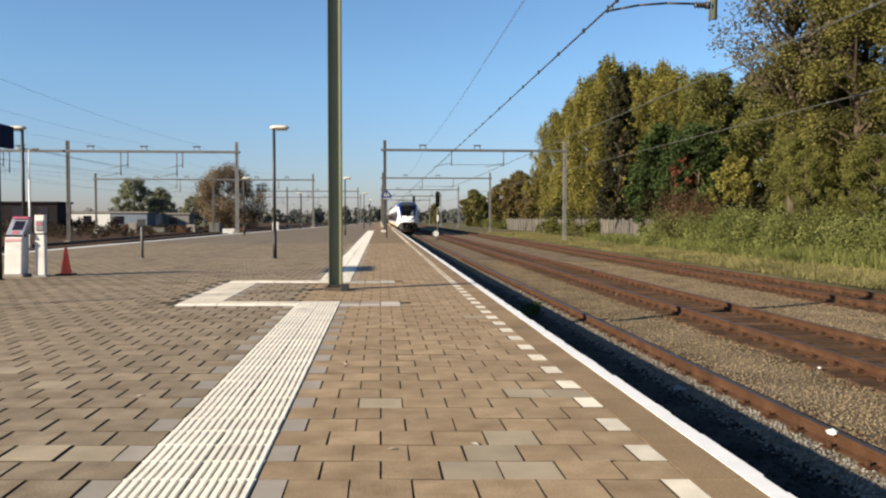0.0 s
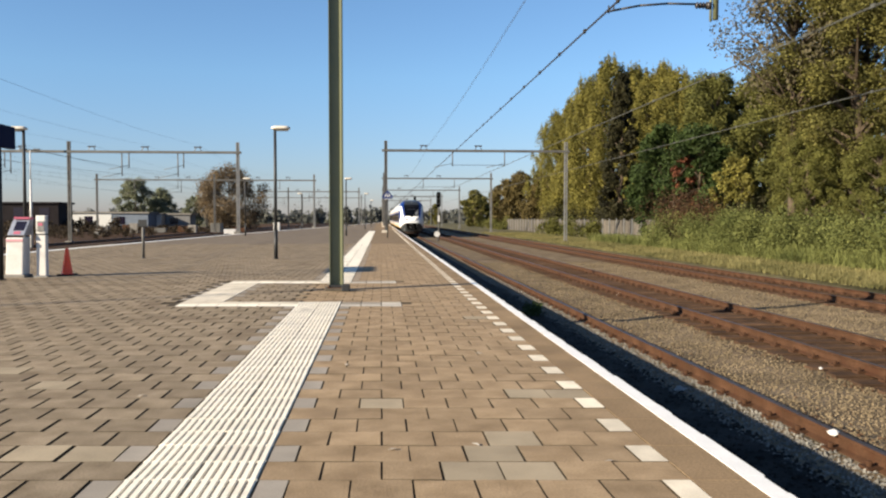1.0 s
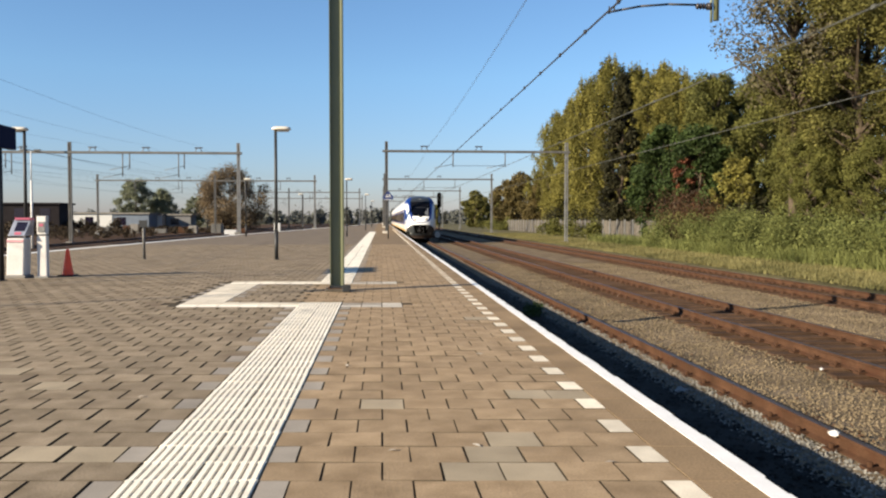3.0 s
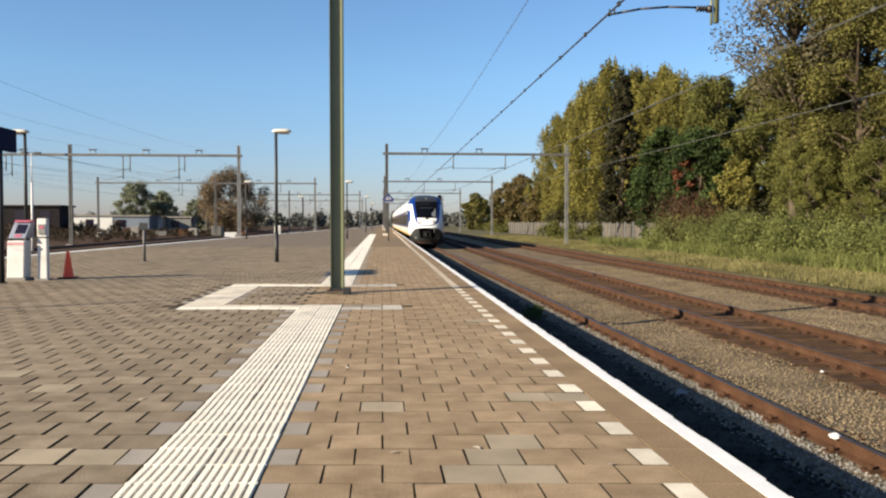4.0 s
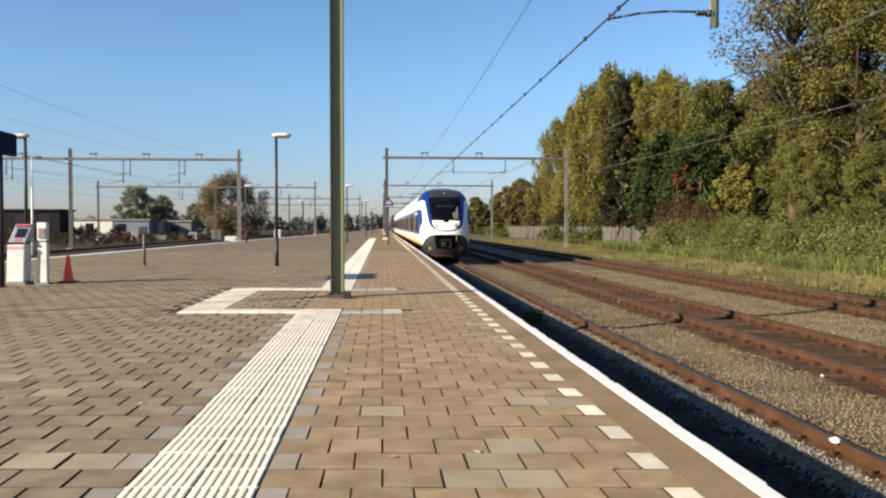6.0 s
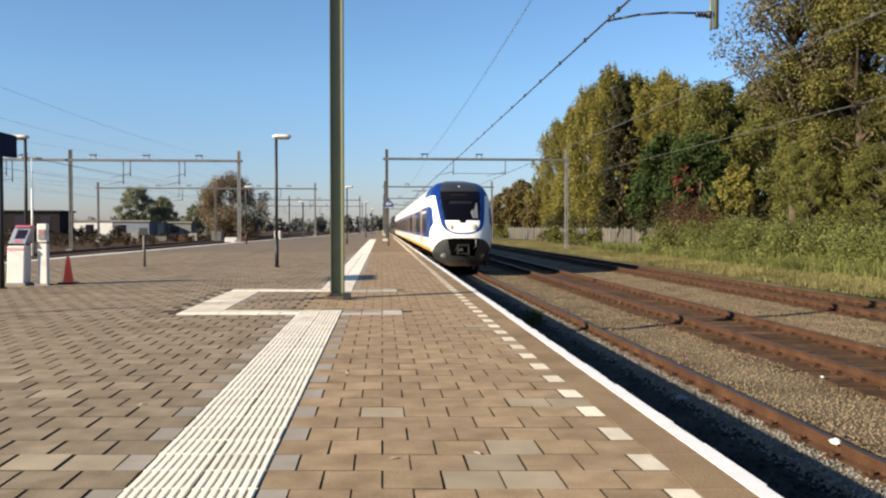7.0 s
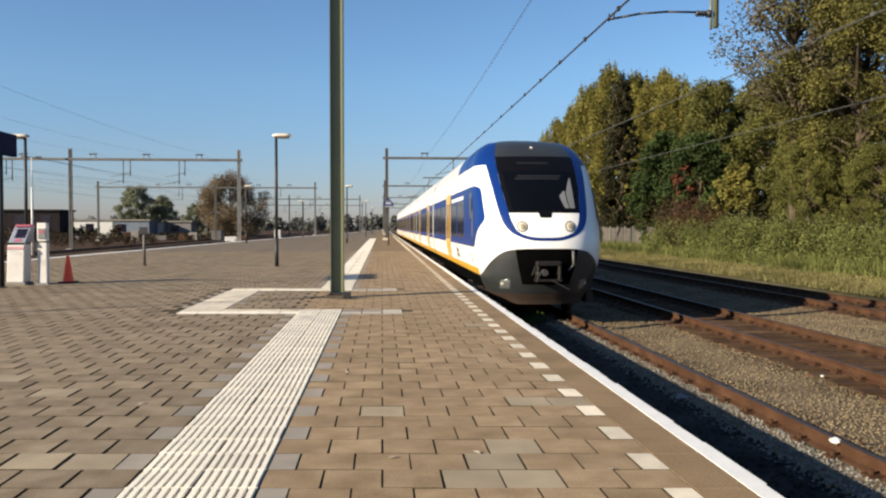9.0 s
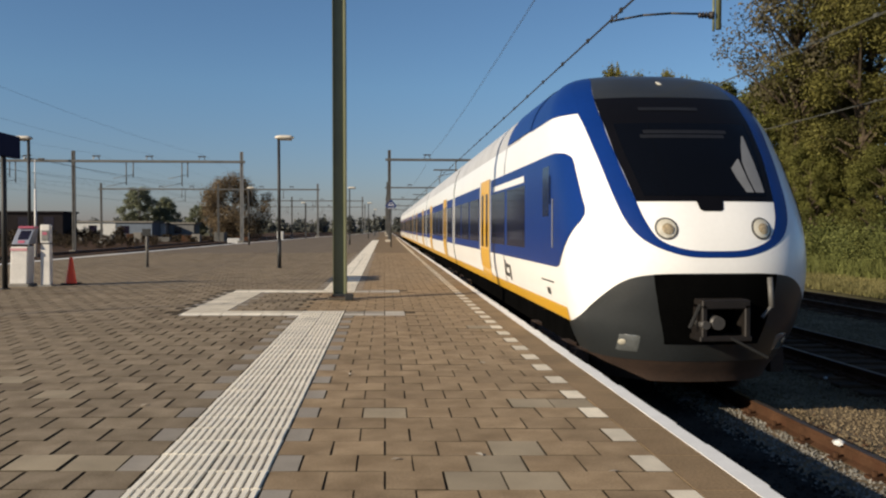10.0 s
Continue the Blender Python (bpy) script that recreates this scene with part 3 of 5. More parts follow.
# ---- things on the platform ----
def tall_pole():
    """A steel channel with its mouth to the line of sight; one flange is thick and rounded."""
    g = empty("light_mast", "tall olive-green open-section steel mast on a concrete foot", "mast", at=(-0.777, 14.2, 0))
    bm = bmesh.new()
    box(bm, -0.119, -0.109, -0.09, 0.1, 0.03, 11.5)
    part("flange", bm, m_green, g)
    bm = bmesh.new()
    box(bm, -0.109, 0.075, -0.008, 0.004, 0.03, 11.5)
    part("web", bm, m_green, g)
    bm = bmesh.new()
    box(bm, 0.075, 0.119, -0.07, 0.1, 0.03, 11.5)
    bevel(bm, 0.012, 2)
    part("flange", bm, m_green, g)
    bm = bmesh.new()
    box(bm, -0.125, 0.125, -0.096, 0.106, 0.02, 0.1)
    part("base_sleeve", bm, m_darkpole, g, "dark steel sleeve at the foot")
    bm = bmesh.new()
    box(bm, -0.16, 0.15, -0.14, 0.13, 0.04, 0.055)
    for x in (-0.155, 0.145):
        for y in (-0.14, 0.12):
            tube(bm, (x * 0.85, y * 0.85, 0.05), (x * 0.85, y * 0.85, 0.085), 0.014, seg=6)
    part("base_plate", bm, m_rust, g)
    bm = bmesh.new()
    box(bm, -0.2, 0.15, -0.2, 0.17, -0.02, 0.045)
    bevel(bm, 0.02, 3)
    for v in bm.verts:
        v.co += 0.02 * Vector((noise.noise(v.co * 7), noise.noise(v.co * 7 + Vector((3, 0, 0))), 0))
    part("foot", bm, m_foot, g)
    bm = bmesh.new()
    box(bm, 0.1, 0.24, -0.3, -0.17, 0.0, 0.12)
    bevel(bm, 0.012)
    part("junction_box", bm, m_darkpole, g, "small dark junction box")


def street_lamp(x, y, h, turn, label):
    g = empty("platform_lamp", label, "lamp post", "platform lamps", at=(x, y, 0))
    g.rotation_euler = (0, 0, turn)
    bm = bmesh.new()
    tube(bm, (0, 0, 0), (0, 0, 0.9), 0.062, 0.062, 14)
    tube(bm, (0, 0, 0.9), (0, 0, h), 0.052, 0.045, 14)
    tube(bm, (0, 0, 0), (0, 0, 0.02), 0.1, seg=14)
    tube(bm, (0, 0, 0.88), (0, 0, 0.92), 0.068, seg=14)
    part("post", bm, m_darkpole, g)
    # flat rounded head, overhanging to one side
    bm = bmesh.new()
    rows = []
    for u in np.linspace(-0.12, 0.47, 14):
        e = 1 - abs((u - 0.175) / 0.3) ** 4
        wv = 0.15 * max(0.05, e) ** 0.5
        rows.append([(u, wv * math.cos(a), h + 0.045 + (0.085 if math.sin(a) > 0 else 0.05) * max(0.1, e) ** 0.5 * math.sin(a)) for a in [k * math.tau / 16 for k in range(17)]])
    sheet(bm, rows)
    part("lamp_head", bm, m_shade, g, fix=True)
    bm = bmesh.new()
    box(bm, 0.05, 0.4, -0.09, 0.09, h - 0.03, h - 0.004)
    part("diffuser", bm, m_concrete, g)
    return g


def ticket_machine():
    g = empty("ticket_machine", "white ticket machine with pink top panel and dark screen", "ticket machine", at=(-7.72, 17.85, 0))
    bm = bmesh.new()
    box(bm, -0.2, 0.15, -0.16, 0.2, 0.06, 0.85)
    for w in bm.verts:
        if w.co.z > 0.5:
            w.co.x += 0.03
    bevel(bm, 0.02)
    part("cabinet", bm, m_white_worn, g)
    bm = bmesh.new()
    box(bm, -0.27, 0.2, -0.2, 0.24, 0.0, 0.06)
    bevel(bm, 0.012)
    part("plinth", bm, m_concrete, g)
    bm = bmesh.new()
    box(bm, -0.15, 0.2, -0.17, 0.2, 0.9, 1.24)

    def lean(w):
        if w.co.z > 1.1:
            w.co.x += 0.06
            w.co.y = w.co.y * 0.5 + 0.1
    for w in bm.verts:
        lean(w)
    bevel(bm, 0.015)
    console = part("console", bm, m_console, g, "pale blue-grey sloping console")
    # screen and its lower key field, laid on the slope
    for nm, x0, x1, u0, u1, m in (("screen", -0.06, 0.15, 0.3, 0.86, m_screen), ("key_field", -0.03, 0.1, 0.08, 0.24, m_pink)):
        bm = bmesh.new()
        pts = [(x + 0.06 * u, -0.178 + 0.185 * u, 0.9 + 0.34 * u) for x, u in ((x0, u0), (x1, u0), (x1, u1), (x0, u1))]
        f = bm.faces.new([bm.verts.new(p) for p in pts])
        r = bmesh.ops.extrude_face_region(bm, geom=[f])
        for v in r["geom"]:
            if isinstance(v, bmesh.types.BMVert):
                v.co += Vector((0, 0.02, -0.01))
        part(nm, bm, m, console, fix=True)
    bm = bmesh.new()
    box(bm, -0.17, 0.17, -0.175, 0.205, 0.765, 0.82)
    part("pink_band", bm, m_pink_pale, g)
    bm = bmesh.new()
    box(bm, -0.06, 0.26, -0.03, 0.2, 1.235, 1.285)
    bevel(bm, 0.008, 1)
    part("top_panel", bm, m_pink, g)
    return g


def gate_post():
    g = empty("card_reader_post", "white card reader post with grey display", "card reader", at=(-7.24, 17.9, 0))
    bm = bmesh.new()
    box(bm, -0.1, 0.1, -0.07, 0.07, 0.03, 1.32)
    bevel(bm, 0.02)
    part("post", bm, m_white_worn, g)
    bm = bmesh.new()
    box(bm, -0.075, 0.075, -0.085, -0.07, 0.98, 1.2)
    bevel(bm, 0.004)
    part("display", bm, m_steel, g)
    bm = bmesh.new()
    box(bm, -0.045, 0.045, -0.09, -0.085, 1.1, 1.16)
    part("reader", bm, m_pink, g)
    bm = bmesh.new()
    box(bm, -0.103, 0.103, -0.073, 0.073, 0.9, 0.93)
    part("seam_band", bm, m_darkpole, g, "dark seam round the post")
    bm = bmesh.new()
    box(bm, -0.14, 0.14, -0.12, 0.12, 0, 0.03)
    part("base_plate", bm, m_steel, g)


def cone():
    g = empty("traffic_cone", "worn orange traffic cone on a dark base", "traffic cone", at=(-6.92, 18.4, 0))
    bm = bmesh.new()
    seg, rows = 24, []
    for z, r in ((0.03, 0.125), (0.06, 0.112), (0.3, 0.074), (0.57, 0.035), (0.6, 0.028), (0.6, 0.018)):
        rows.append([(r * math.cos(k * math.tau / seg), r * math.sin(k * math.tau / seg), z) for k in range(seg + 1)])
    sheet(bm, rows)
    part("cone_body", bm, m_orange, g, fix=True)
    bm = bmesh.new()
    box(bm, -0.17, 0.17, -0.17, 0.17, 0, 0.03)
    bevel(bm, 0.01)
    part("cone_base", bm, m_rubber, g)


def name_sign():
    g = empty("station_sign", "dark blue station sign on two black posts", "sign", at=(-7.7, 17.0, 0))
    for y in (0, -1.1):
        bm = bmesh.new()
        tube(bm, (0, y, 0), (0, y, 3.1), 0.055, seg=12)
        tube(bm, (0, y, 0), (0, y, 0.02), 0.1, seg=12)
        part("post", bm, m_darkpole, g)
    bm = bmesh.new()
    box(bm, -0.065, 0.065, -1.45, 0.63, 2.7, 3.16)
    bevel(bm, 0.008, 1)
    part("board", bm, m_blue_sign, g)


def small_post():
    g = empty("bollard_post", "thin grey steel post with a small dark panel", "post", at=(-7.48, 26.1, 0))
    bm = bmesh.new()
    tube(bm, (0, 0, 0), (0, 0, 1.2), 0.045, seg=10)
    tube(bm, (0, 0, 0), (0, 0, 0.02), 0.09, seg=10)
    part("post", bm, m_steel_dark, g)
    bm = bmesh.new()
    box(bm, -0.13, 0.13, -0.07, -0.045, 1.0, 1.22)
    bevel(bm, 0.006)
    part("panel", bm, m_darkpole, g)


def triangle_sign():
    g = empty("platform_sign", "blue and white pentagonal sign on a thin post", "sign", at=(0.42, 52.7, 0))
    bm = bmesh.new()
    tube(bm, (0, 0, 0), (0, 0, 2.5), 0.04, seg=8)
    part("post", bm, m_darkpole, g)
    bm = bmesh.new()
    pts = [(-0.22, 2.5), (0.22, 2.5), (0.38, 2.68), (0.03, 3.08), (-0.03, 3.08), (-0.38, 2.68)]
    f = bm.faces.new([bm.verts.new((x, -0.05, z)) for x, z in pts])
    r = bmesh.ops.extrude_face_region(bm, geom=[f])
    for v in r["geom"]:
        if isinstance(v, bmesh.types.BMVert):
            v.co.y += 0.03
    b = part("board", bm, m_blue_plate, g, fix=True)
    bm = bmesh.new()
    for pts in ([(-0.2, 2.68), (-0.13, 2.68), (-0.03, 2.9), (-0.07, 2.9)], [(0.13, 2.68), (0.2, 2.68), (0.07, 2.9), (0.03, 2.9)], [(-0.2, 2.52), (0.2, 2.52), (0.23, 2.55), (-0.23, 2.55)], [(-0.05, 2.68), (0.05, 2.68), (0.05, 2.76), (-0.05, 2.76)]):
        bm.faces.new([bm.verts.new((x, -0.056, z)) for x, z in pts])
    part("white_marks", bm, m_white, b)


tall_pole()
street_lamp(-3.27, 25.45, 4.0, 0, "dark lamp post with a flat cream head")
street_lamp(-11.1, 26.2, 4.0, math.pi, "dark lamp post with a flat cream head behind the ticket machine")
# out of view, added so that its shadow reaches the foot of the mast
street_lamp(-10.4, 9.75, 4.0, math.pi, "unseen lamp post added for the shadow it throws towards the mast")
street_lamp(-9.98, 60.5, 4.15, 0, "dark lamp post with a flat cream head")
street_lamp(-2.57, 60.0, 4.15, 0, "dark lamp post with a flat cream head")
street_lamp(-9.3, 96, 4.15, math.pi, "dark lamp post with a flat cream head")
street_lamp(-1.9, 96, 4.15, 0, "dark lamp post with a flat cream head")
street_lamp(-1.6, 131, 4.15, 0, "dark lamp post with a flat cream head")
ticket_machine()
gate_post()
cone()
name_sign()
small_post()
triangle_sign()


def railway_signal(x, y, h, label):
    g = empty("railway_signal", label, "railway signal", "signals", at=(x, y, BED))
    b = -BED
    bm = bmesh.new()
    tube(bm, (0, 0, 0), (0, 0, h - 1.2 + b), 0.07, seg=10)
    part("post", bm, m_steel_dark, g)
    bm = bmesh.new()
    box(bm, -0.2, 0.2, -0.08, 0.12, h - 1.3 + b, h - 0.2 + b)
    tube(bm, (0, -0.08, h - 0.2 + b), (0, 0.12, h - 0.2 + b), 0.2, seg=18)
    tube(bm, (0, -0.08, h - 1.3 + b), (0, 0.12, h - 1.3 + b), 0.2, seg=18)
    head = part("signal_head", bm, m_black, g, "black rounded signal head")
    for k in range(3):
        bm = bmesh.new()
        tube(bm, (0, -0.18, h - 0.3 - k * 0.42 + b), (0, -0.075, h - 0.3 - k * 0.42 + b), 0.1, seg=14)
        part("lamp_hood", bm, m_rubber, head)
    bm = bmesh.new()
    box(bm, -0.1, 0.1, -0.1, -0.07, 1.9, 2.5)
    part("number_plate", bm, m_white, g, "small white plate")


railway_signal(5.55, 78, 3.85, "black railway signal with a rounded head between the tracks")
railway_signal(5.5, 132, 4.9, "black railway signal with a rounded head far down the line")


def disc_sign():
    g = empty("disc_sign", "low round white disc sign beside the track", "sign", at=(5.25, 76, BED))
    bm = bmesh.new()
    tube(bm, (0, 0, 0), (0, 0, 0.75), 0.03, seg=8)
    part("post", bm, m_steel_dark, g)
    bm = bmesh.new()
    tube(bm, (0, -0.05, 0.75), (0, -0.03, 0.75), 0.27, seg=24)
    part("disc", bm, m_white, g)


disc_sign()


# ---- train: local y runs back from the nose, z is the platform's ----
NZ = np.array([-0.45, -0.2, 0.1, 0.5, 0.75, 1.0, 1.25, 1.54, 2.0, 2.5, 2.9, 3.12, 3.3, 3.41, 3.46])
NY = np.array([0.42, 0.25, 0.1, 0.02, 0.0, 0.02, 0.09, 0.26, 0.64, 1.12, 1.6, 1.95, 2.35, 2.95, 4.2])
NW = np.array([1.02, 1.16, 1.3, 1.4, 1.42, 1.42, 1.42, 1.42, 1.42, 1.4, 1.3, 1.16, 0.98, 0.72, 0.3])
ND = np.array([1.1, 1.2, 1.25, 1.3, 1.3, 1.3, 1.3, 1.3, 1.22, 1.1, 0.98, 0.85, 0.72, 0.55, 0.3])
NEXP = 2 / 2.5
CAB = 4.6            # length of the shaped cab
CAR = 16.5
CARS = 6


def smooth_interp(z, ys):
    return float(np.mean([np.interp(z + o, NZ, ys) for o in (-0.1, -0.05, 0, 0.05, 0.1)]))


def nose_at(th, z, off=0.0):
    """Point of the nose shell at outline angle th (-90..90 degrees) and height z."""
    a = radians(abs(th))
    w, d, f = smooth_interp(z, NW) + off * 0.5, smooth_interp(z, ND), smooth_interp(z, NY)
    x = w * math.sin(a) ** NEXP
    y = f + d * (1 - max(0.0, math.cos(a)) ** NEXP) - off
    return (math.copysign(x, th), y, z)


def nose_xz(x, z, off=0.006):
    w, d, f = smooth_interp(z, NW), smooth_interp(z, ND), smooth_interp(z, NY)
    s = min(0.9999, (abs(x) / w)) ** (1 / NEXP)
    y = f + d * (1 - max(0.0, 1 - s * s) ** (NEXP / 2))
    k = 1 + 0.5 * off / w
    return (x * k, y - off, z + off * 0.4)


def split_z(th):
    return float(np.mean([np.interp(abs(th) + o, [0, 18, 30, 38.6, 54.6, 70, 86, 95], [0.765, 0.762, 0.735, 0.68, 0.46, 0.26, 0.13, 0.12]) for o in (-5, -2.5, 0, 2.5, 5)]))


def spline(pts, n):
    """Catmull-Rom through 2D points."""
    p = [Vector(q) for q in [pts[0], *pts, pts[-1]]]
    out = []
    for i in range(1, len(p) - 2):
        for k in range(n):
            t = k / n
            a, b, c, d = p[i - 1], p[i], p[i + 1], p[i + 2]
            out.append(0.5 * ((2 * b) + (c - a) * t + (2 * a - 5 * b + 4 * c - d) * t * t + (3 * b - a - 3 * c + d) * t ** 3))
    return out + [p[-2]]


THS = [-90 + 180 * k / 72 for k in range(73)]


def half_loop(right):
    return [(-x, z) for x, z in right[::-1]] + [(x, z) for x, z in right[1:]]


def nose(train):
    # white shell
    bm = bmesh.new()
    rows = []
    for k in range(61):
        v = k / 60
        r = []
        for th in THS:
            z0 = split_z(th)
            r.append(nose_at(th, z0 + (2.7 - z0) * v))
        z = r[0][2]
        r = [(r[0][0], CAB, z)] + r + [(r[-1][0], CAB, z)]
        rows.append(r)
    sheet(bm, rows)
    shell = part("nose_shell", bm, m_tw, train, "glossy white nose shell", True)
    bm = bmesh.new()
    rows = []
    for k in range(25):
        z = 2.7 + (3.46 - 2.7) * k / 24
        r = [nose_at(th, z) for th in THS]
        rows.append([(r[0][0], CAB, z)] + r + [(r[-1][0], CAB, z)])
    sheet(bm, rows)
    part("cab_roof", bm, m_roof, train, "dark grey cab roof", True)
    # dark lower front
    bm = bmesh.new()
    rows = []
    for k in range(25):
        v = k / 24
        rows.append([nose_at(th, -0.22 + (split_z(th) - 0.004 + 0.22) * v, 0.002) for th in THS])
    sheet(bm, rows)
    part("bumper", bm, m_tg, train, "dark grey lower front", True)
    bm = bmesh.new()
    sheet(bm, [[nose_at(th, -0.47 + 0.25 * k / 6, -0.002) for th in THS] for k in range(7)])
    part("apron", bm, m_trust, train, "dusty brown rail guard", True)
    # blue mask
    right_out = [(0, 0.93), (0.36, 0.95), (0.69, 1.07), (0.875, 1.25), (0.975, 1.54), (1.06, 2.1), (1.12, 2.6), (1.14, 2.9), (1.05, 3.12), (0.9, 3.31)]
    outer = half_loop(right_out)
    inner = half_loop([(0, 1.0), (0.34, 1.02), (0.6, 1.12), (0.715, 1.3), (0.78, 1.54), (0.875, 2.1), (0.91, 2.6), (0.9, 2.9), (0.84, 3.12), (0.74, 3.31)])
    a, b = spline(outer, 10), spline(inner, 10)
    bm = bmesh.new()
    sheet(bm, [[nose_xz(*(p.lerp(q, u / 10)), 0.004) for p, q in zip(a, b)] for u in range(11)])
    part("blue_mask", bm, m_tb, train, "blue band round the windscreen", True)
    # the blue runs on over the roof edge
    for s in (-1, 1):
        bm, rows = bmesh.new(), []
        for z in np.linspace(2.68, 3.36, 16):
            w = smooth_interp(z, NW)
            xo = float(np.interp(z, [q for _, q in right_out], [q for q, _ in right_out])) - 0.02
            t0 = math.degrees(math.asin(min(0.999, (min(xo, w * 0.99) / w) ** (1 / NEXP))))
            r = [nose_at(s * (t0 + (90 - t0) * k / 12), z, 0.003) for k in range(13)]
            r = [(x + s * 0.003, y, zz + 0.003) for x, y, zz in r]
            rows.append(r + [(r[-1][0], y, r[-1][2]) for y in (3.3, 3.7)])
        sheet(bm, rows)
        part("blue_shoulder", bm, m_tb, train, "blue paint on the roof edge", True)
    # windscreen
    iz = [1.3, 1.54, 2.1, 2.6, 2.9, 3.12, 3.31, 3.46]
    ix = [0.715, 0.78, 0.875, 0.91, 0.9, 0.84, 0.74, 0.55]

    def span(z, off, inset=0.0):
        w = float(np.interp(z, iz, ix)) - inset
        return [nose_xz(w * k / 16, z, off) for k in range(-16, 17)]
    bm = bmesh.new()
    sheet(bm, [span(z, 0.005) for z in np.linspace(1.54, 2.88, 25)])
    part("windscreen_surround", bm, m_tk, train, "black windscreen surround", True)
    bm = bmesh.new()
    sheet(bm, [span(z, 0.009, 0.1) for z in np.linspace(1.6, 2.5, 20)])
    screen = part("windscreen", bm, m_tglass, train, "dark tinted windscreen", True)
    # pale trim, blind and shelf of the cab behind the glass
    for rows in (((1.64, 0.575, 0.69), (1.8, 0.55, 0.7), (2.0, 0.545, 0.705), (2.2, 0.62, 0.71), (2.34, 0.69, 0.715)),
                 ((1.64, 0.46, 0.555), (1.8, 0.4, 0.53), (1.92, 0.375, 0.52), (2.04, 0.5, 0.515))):
        bm = bmesh.new()
        sheet(bm, [[nose_xz(x0 + (x1 - x0) * k / 5, z, 0.012) for k in range(6)] for z, x0, x1 in rows])
        part("cab_pillar", bm, m_cabgrey, screen, "pale cab trim seen through the glass", True)
    for z, x0, x1 in ((2.68, -0.45, 0.28), (2.36, -0.5, 0.5), (2.3, -0.55, 0.45)):
        bm = bmesh.new()
        sheet(bm, [[nose_xz(x0 + (x1 - x0) * k / 10, q, 0.012) for k in range(11)] for q in (z, z + 0.045)])
        part("cab_blind", bm, m_cabdim, screen, "dim blind edge seen through the glass", True)
    bm = bmesh.new()
    sheet(bm, [span(z, 0.007) for z in np.linspace(2.88, 3.43, 14)])
    part("roof_cap", bm, m_tg, train, "dark grey roof front", True)
    bm = bmesh.new()
    sheet(bm, [[nose_xz(x * k / 6, z, 0.007) for k in range(-6, 7)] for z, x in ((1.43, 0.1), (1.45, 0.13), (1.54, 0.15))])
    part("wiper_well", bm, m_tk, train, "", True)

    def disc(name, x, z, r, m, off, label=""):
        bm = bmesh.new()
        sheet(bm, [[nose_xz(x + r * q * math.cos(t), z + r * q * math.sin(t), off + 0.012 * (1 - q * q)) for t in [k * math.tau / 24 for k in range(25)]] for q in (0.02, 0.35, 0.7, 0.95, 1.0)])
        return part(name, bm, m, train, label, True)
    for s in (-1, 1):
        disc("headlight_rim", s * 0.525, 1.24, 0.122, m_steel_dark, 0.005)
        disc("headlight", s * 0.525, 1.24, 0.1, m_lens, 0.012, "round unlit headlight")
        disc("headlight_core", s * 0.525 + 0.01, 1.23, 0.06, m_lens_core, 0.026)
        bm = bmesh.new()
        sheet(bm, [[nose_xz(s * (0.76 + 0.2 * k / 6), z, 0.012 if 0 < k < 6 and -0.12 < z < 0.07 else 0.002) for k in range(7)] for z in (-0.125, -0.11, -0.05, 0.0, 0.06, 0.075)])
        part("fog_lamp", bm, m_lampglass, train, "glassy square fog lamp", True)
        disc("marker_lamp", s * 0.92, -0.02, 0.035, m_lens, 0.016)
    disc("top_lamp", 0.0, 3.12, 0.036, m_lens, 0.014)
    # coupler bay: a flat sheet whose black stands for the shade inside
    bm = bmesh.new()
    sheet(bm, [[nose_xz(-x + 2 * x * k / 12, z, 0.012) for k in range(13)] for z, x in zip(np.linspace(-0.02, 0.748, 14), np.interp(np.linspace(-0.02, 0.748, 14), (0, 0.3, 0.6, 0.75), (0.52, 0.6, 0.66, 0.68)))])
    part("coupler_bay", bm, m_black, train, "coupler opening, a flat sheet coloured black as deep shade", True)
    g = bmesh.new()
    box(g, -0.26, 0.26, -0.2, 0.1, 0.4, 0.5)
    box(g, -0.26, -0.2, -0.2, 0.1, 0.1, 0.45)
    box(g, 0.2, 0.26, -0.2, 0.1, 0.1, 0.45)
    box(g, -0.28, 0.28, -0.2, 0.1, 0.06, 0.12)
    bevel(g, 0.012, 1)
    coupler = part("coupler", g, m_coupler, train, "dark steel automatic coupler")
    bm = bmesh.new()
    tube(bm, (-0.1, 0.05, 0.26), (-0.1, -0.24, 0.26), 0.085, 0.07, 14)
    tube(bm, (-0.23, 0.0, 0.24), (-0.23, -0.24, 0.24), 0.045, 0.045, 10)
    part("coupler_cone", bm, m_cone_steel, coupler)
    bm = bmesh.new()
    tube(bm, (0.05, -0.2, 0.1), (0.42, -0.26, -0.1), 0.016, seg=6)
    part("coupler_hose", bm, m_rubber, coupler)
    bm = bmesh.new()
    tube(bm, (-0.26, -0.15, 0.45), (-0.36, -0.12, 0.2), 0.02, seg=6)
    part("coupler_hose", bm, m_rubber, coupler)
    bm = bmesh.new()
    tube(bm, (0.56, 0.0, 0.72), (0.56, -0.05, 0.4), 0.03, seg=8)
    tube(bm, (0.56, -0.05, 0.42), (0.44, -0.08, 0.3), 0.02, seg=6)
    part("air_hose", bm, m_steel_dark, train)
    return shell


def section(y0, y1, zs, off=0.0, both=True):
    """Side strips of the straight body between heights."""
    bm = bmesh.new()
    for s in (-1, 1):
        sheet(bm, [[(s * (smooth_interp(z, NW) + off), y, z) for z in zs] for y in (y0, y1)])
    return bm


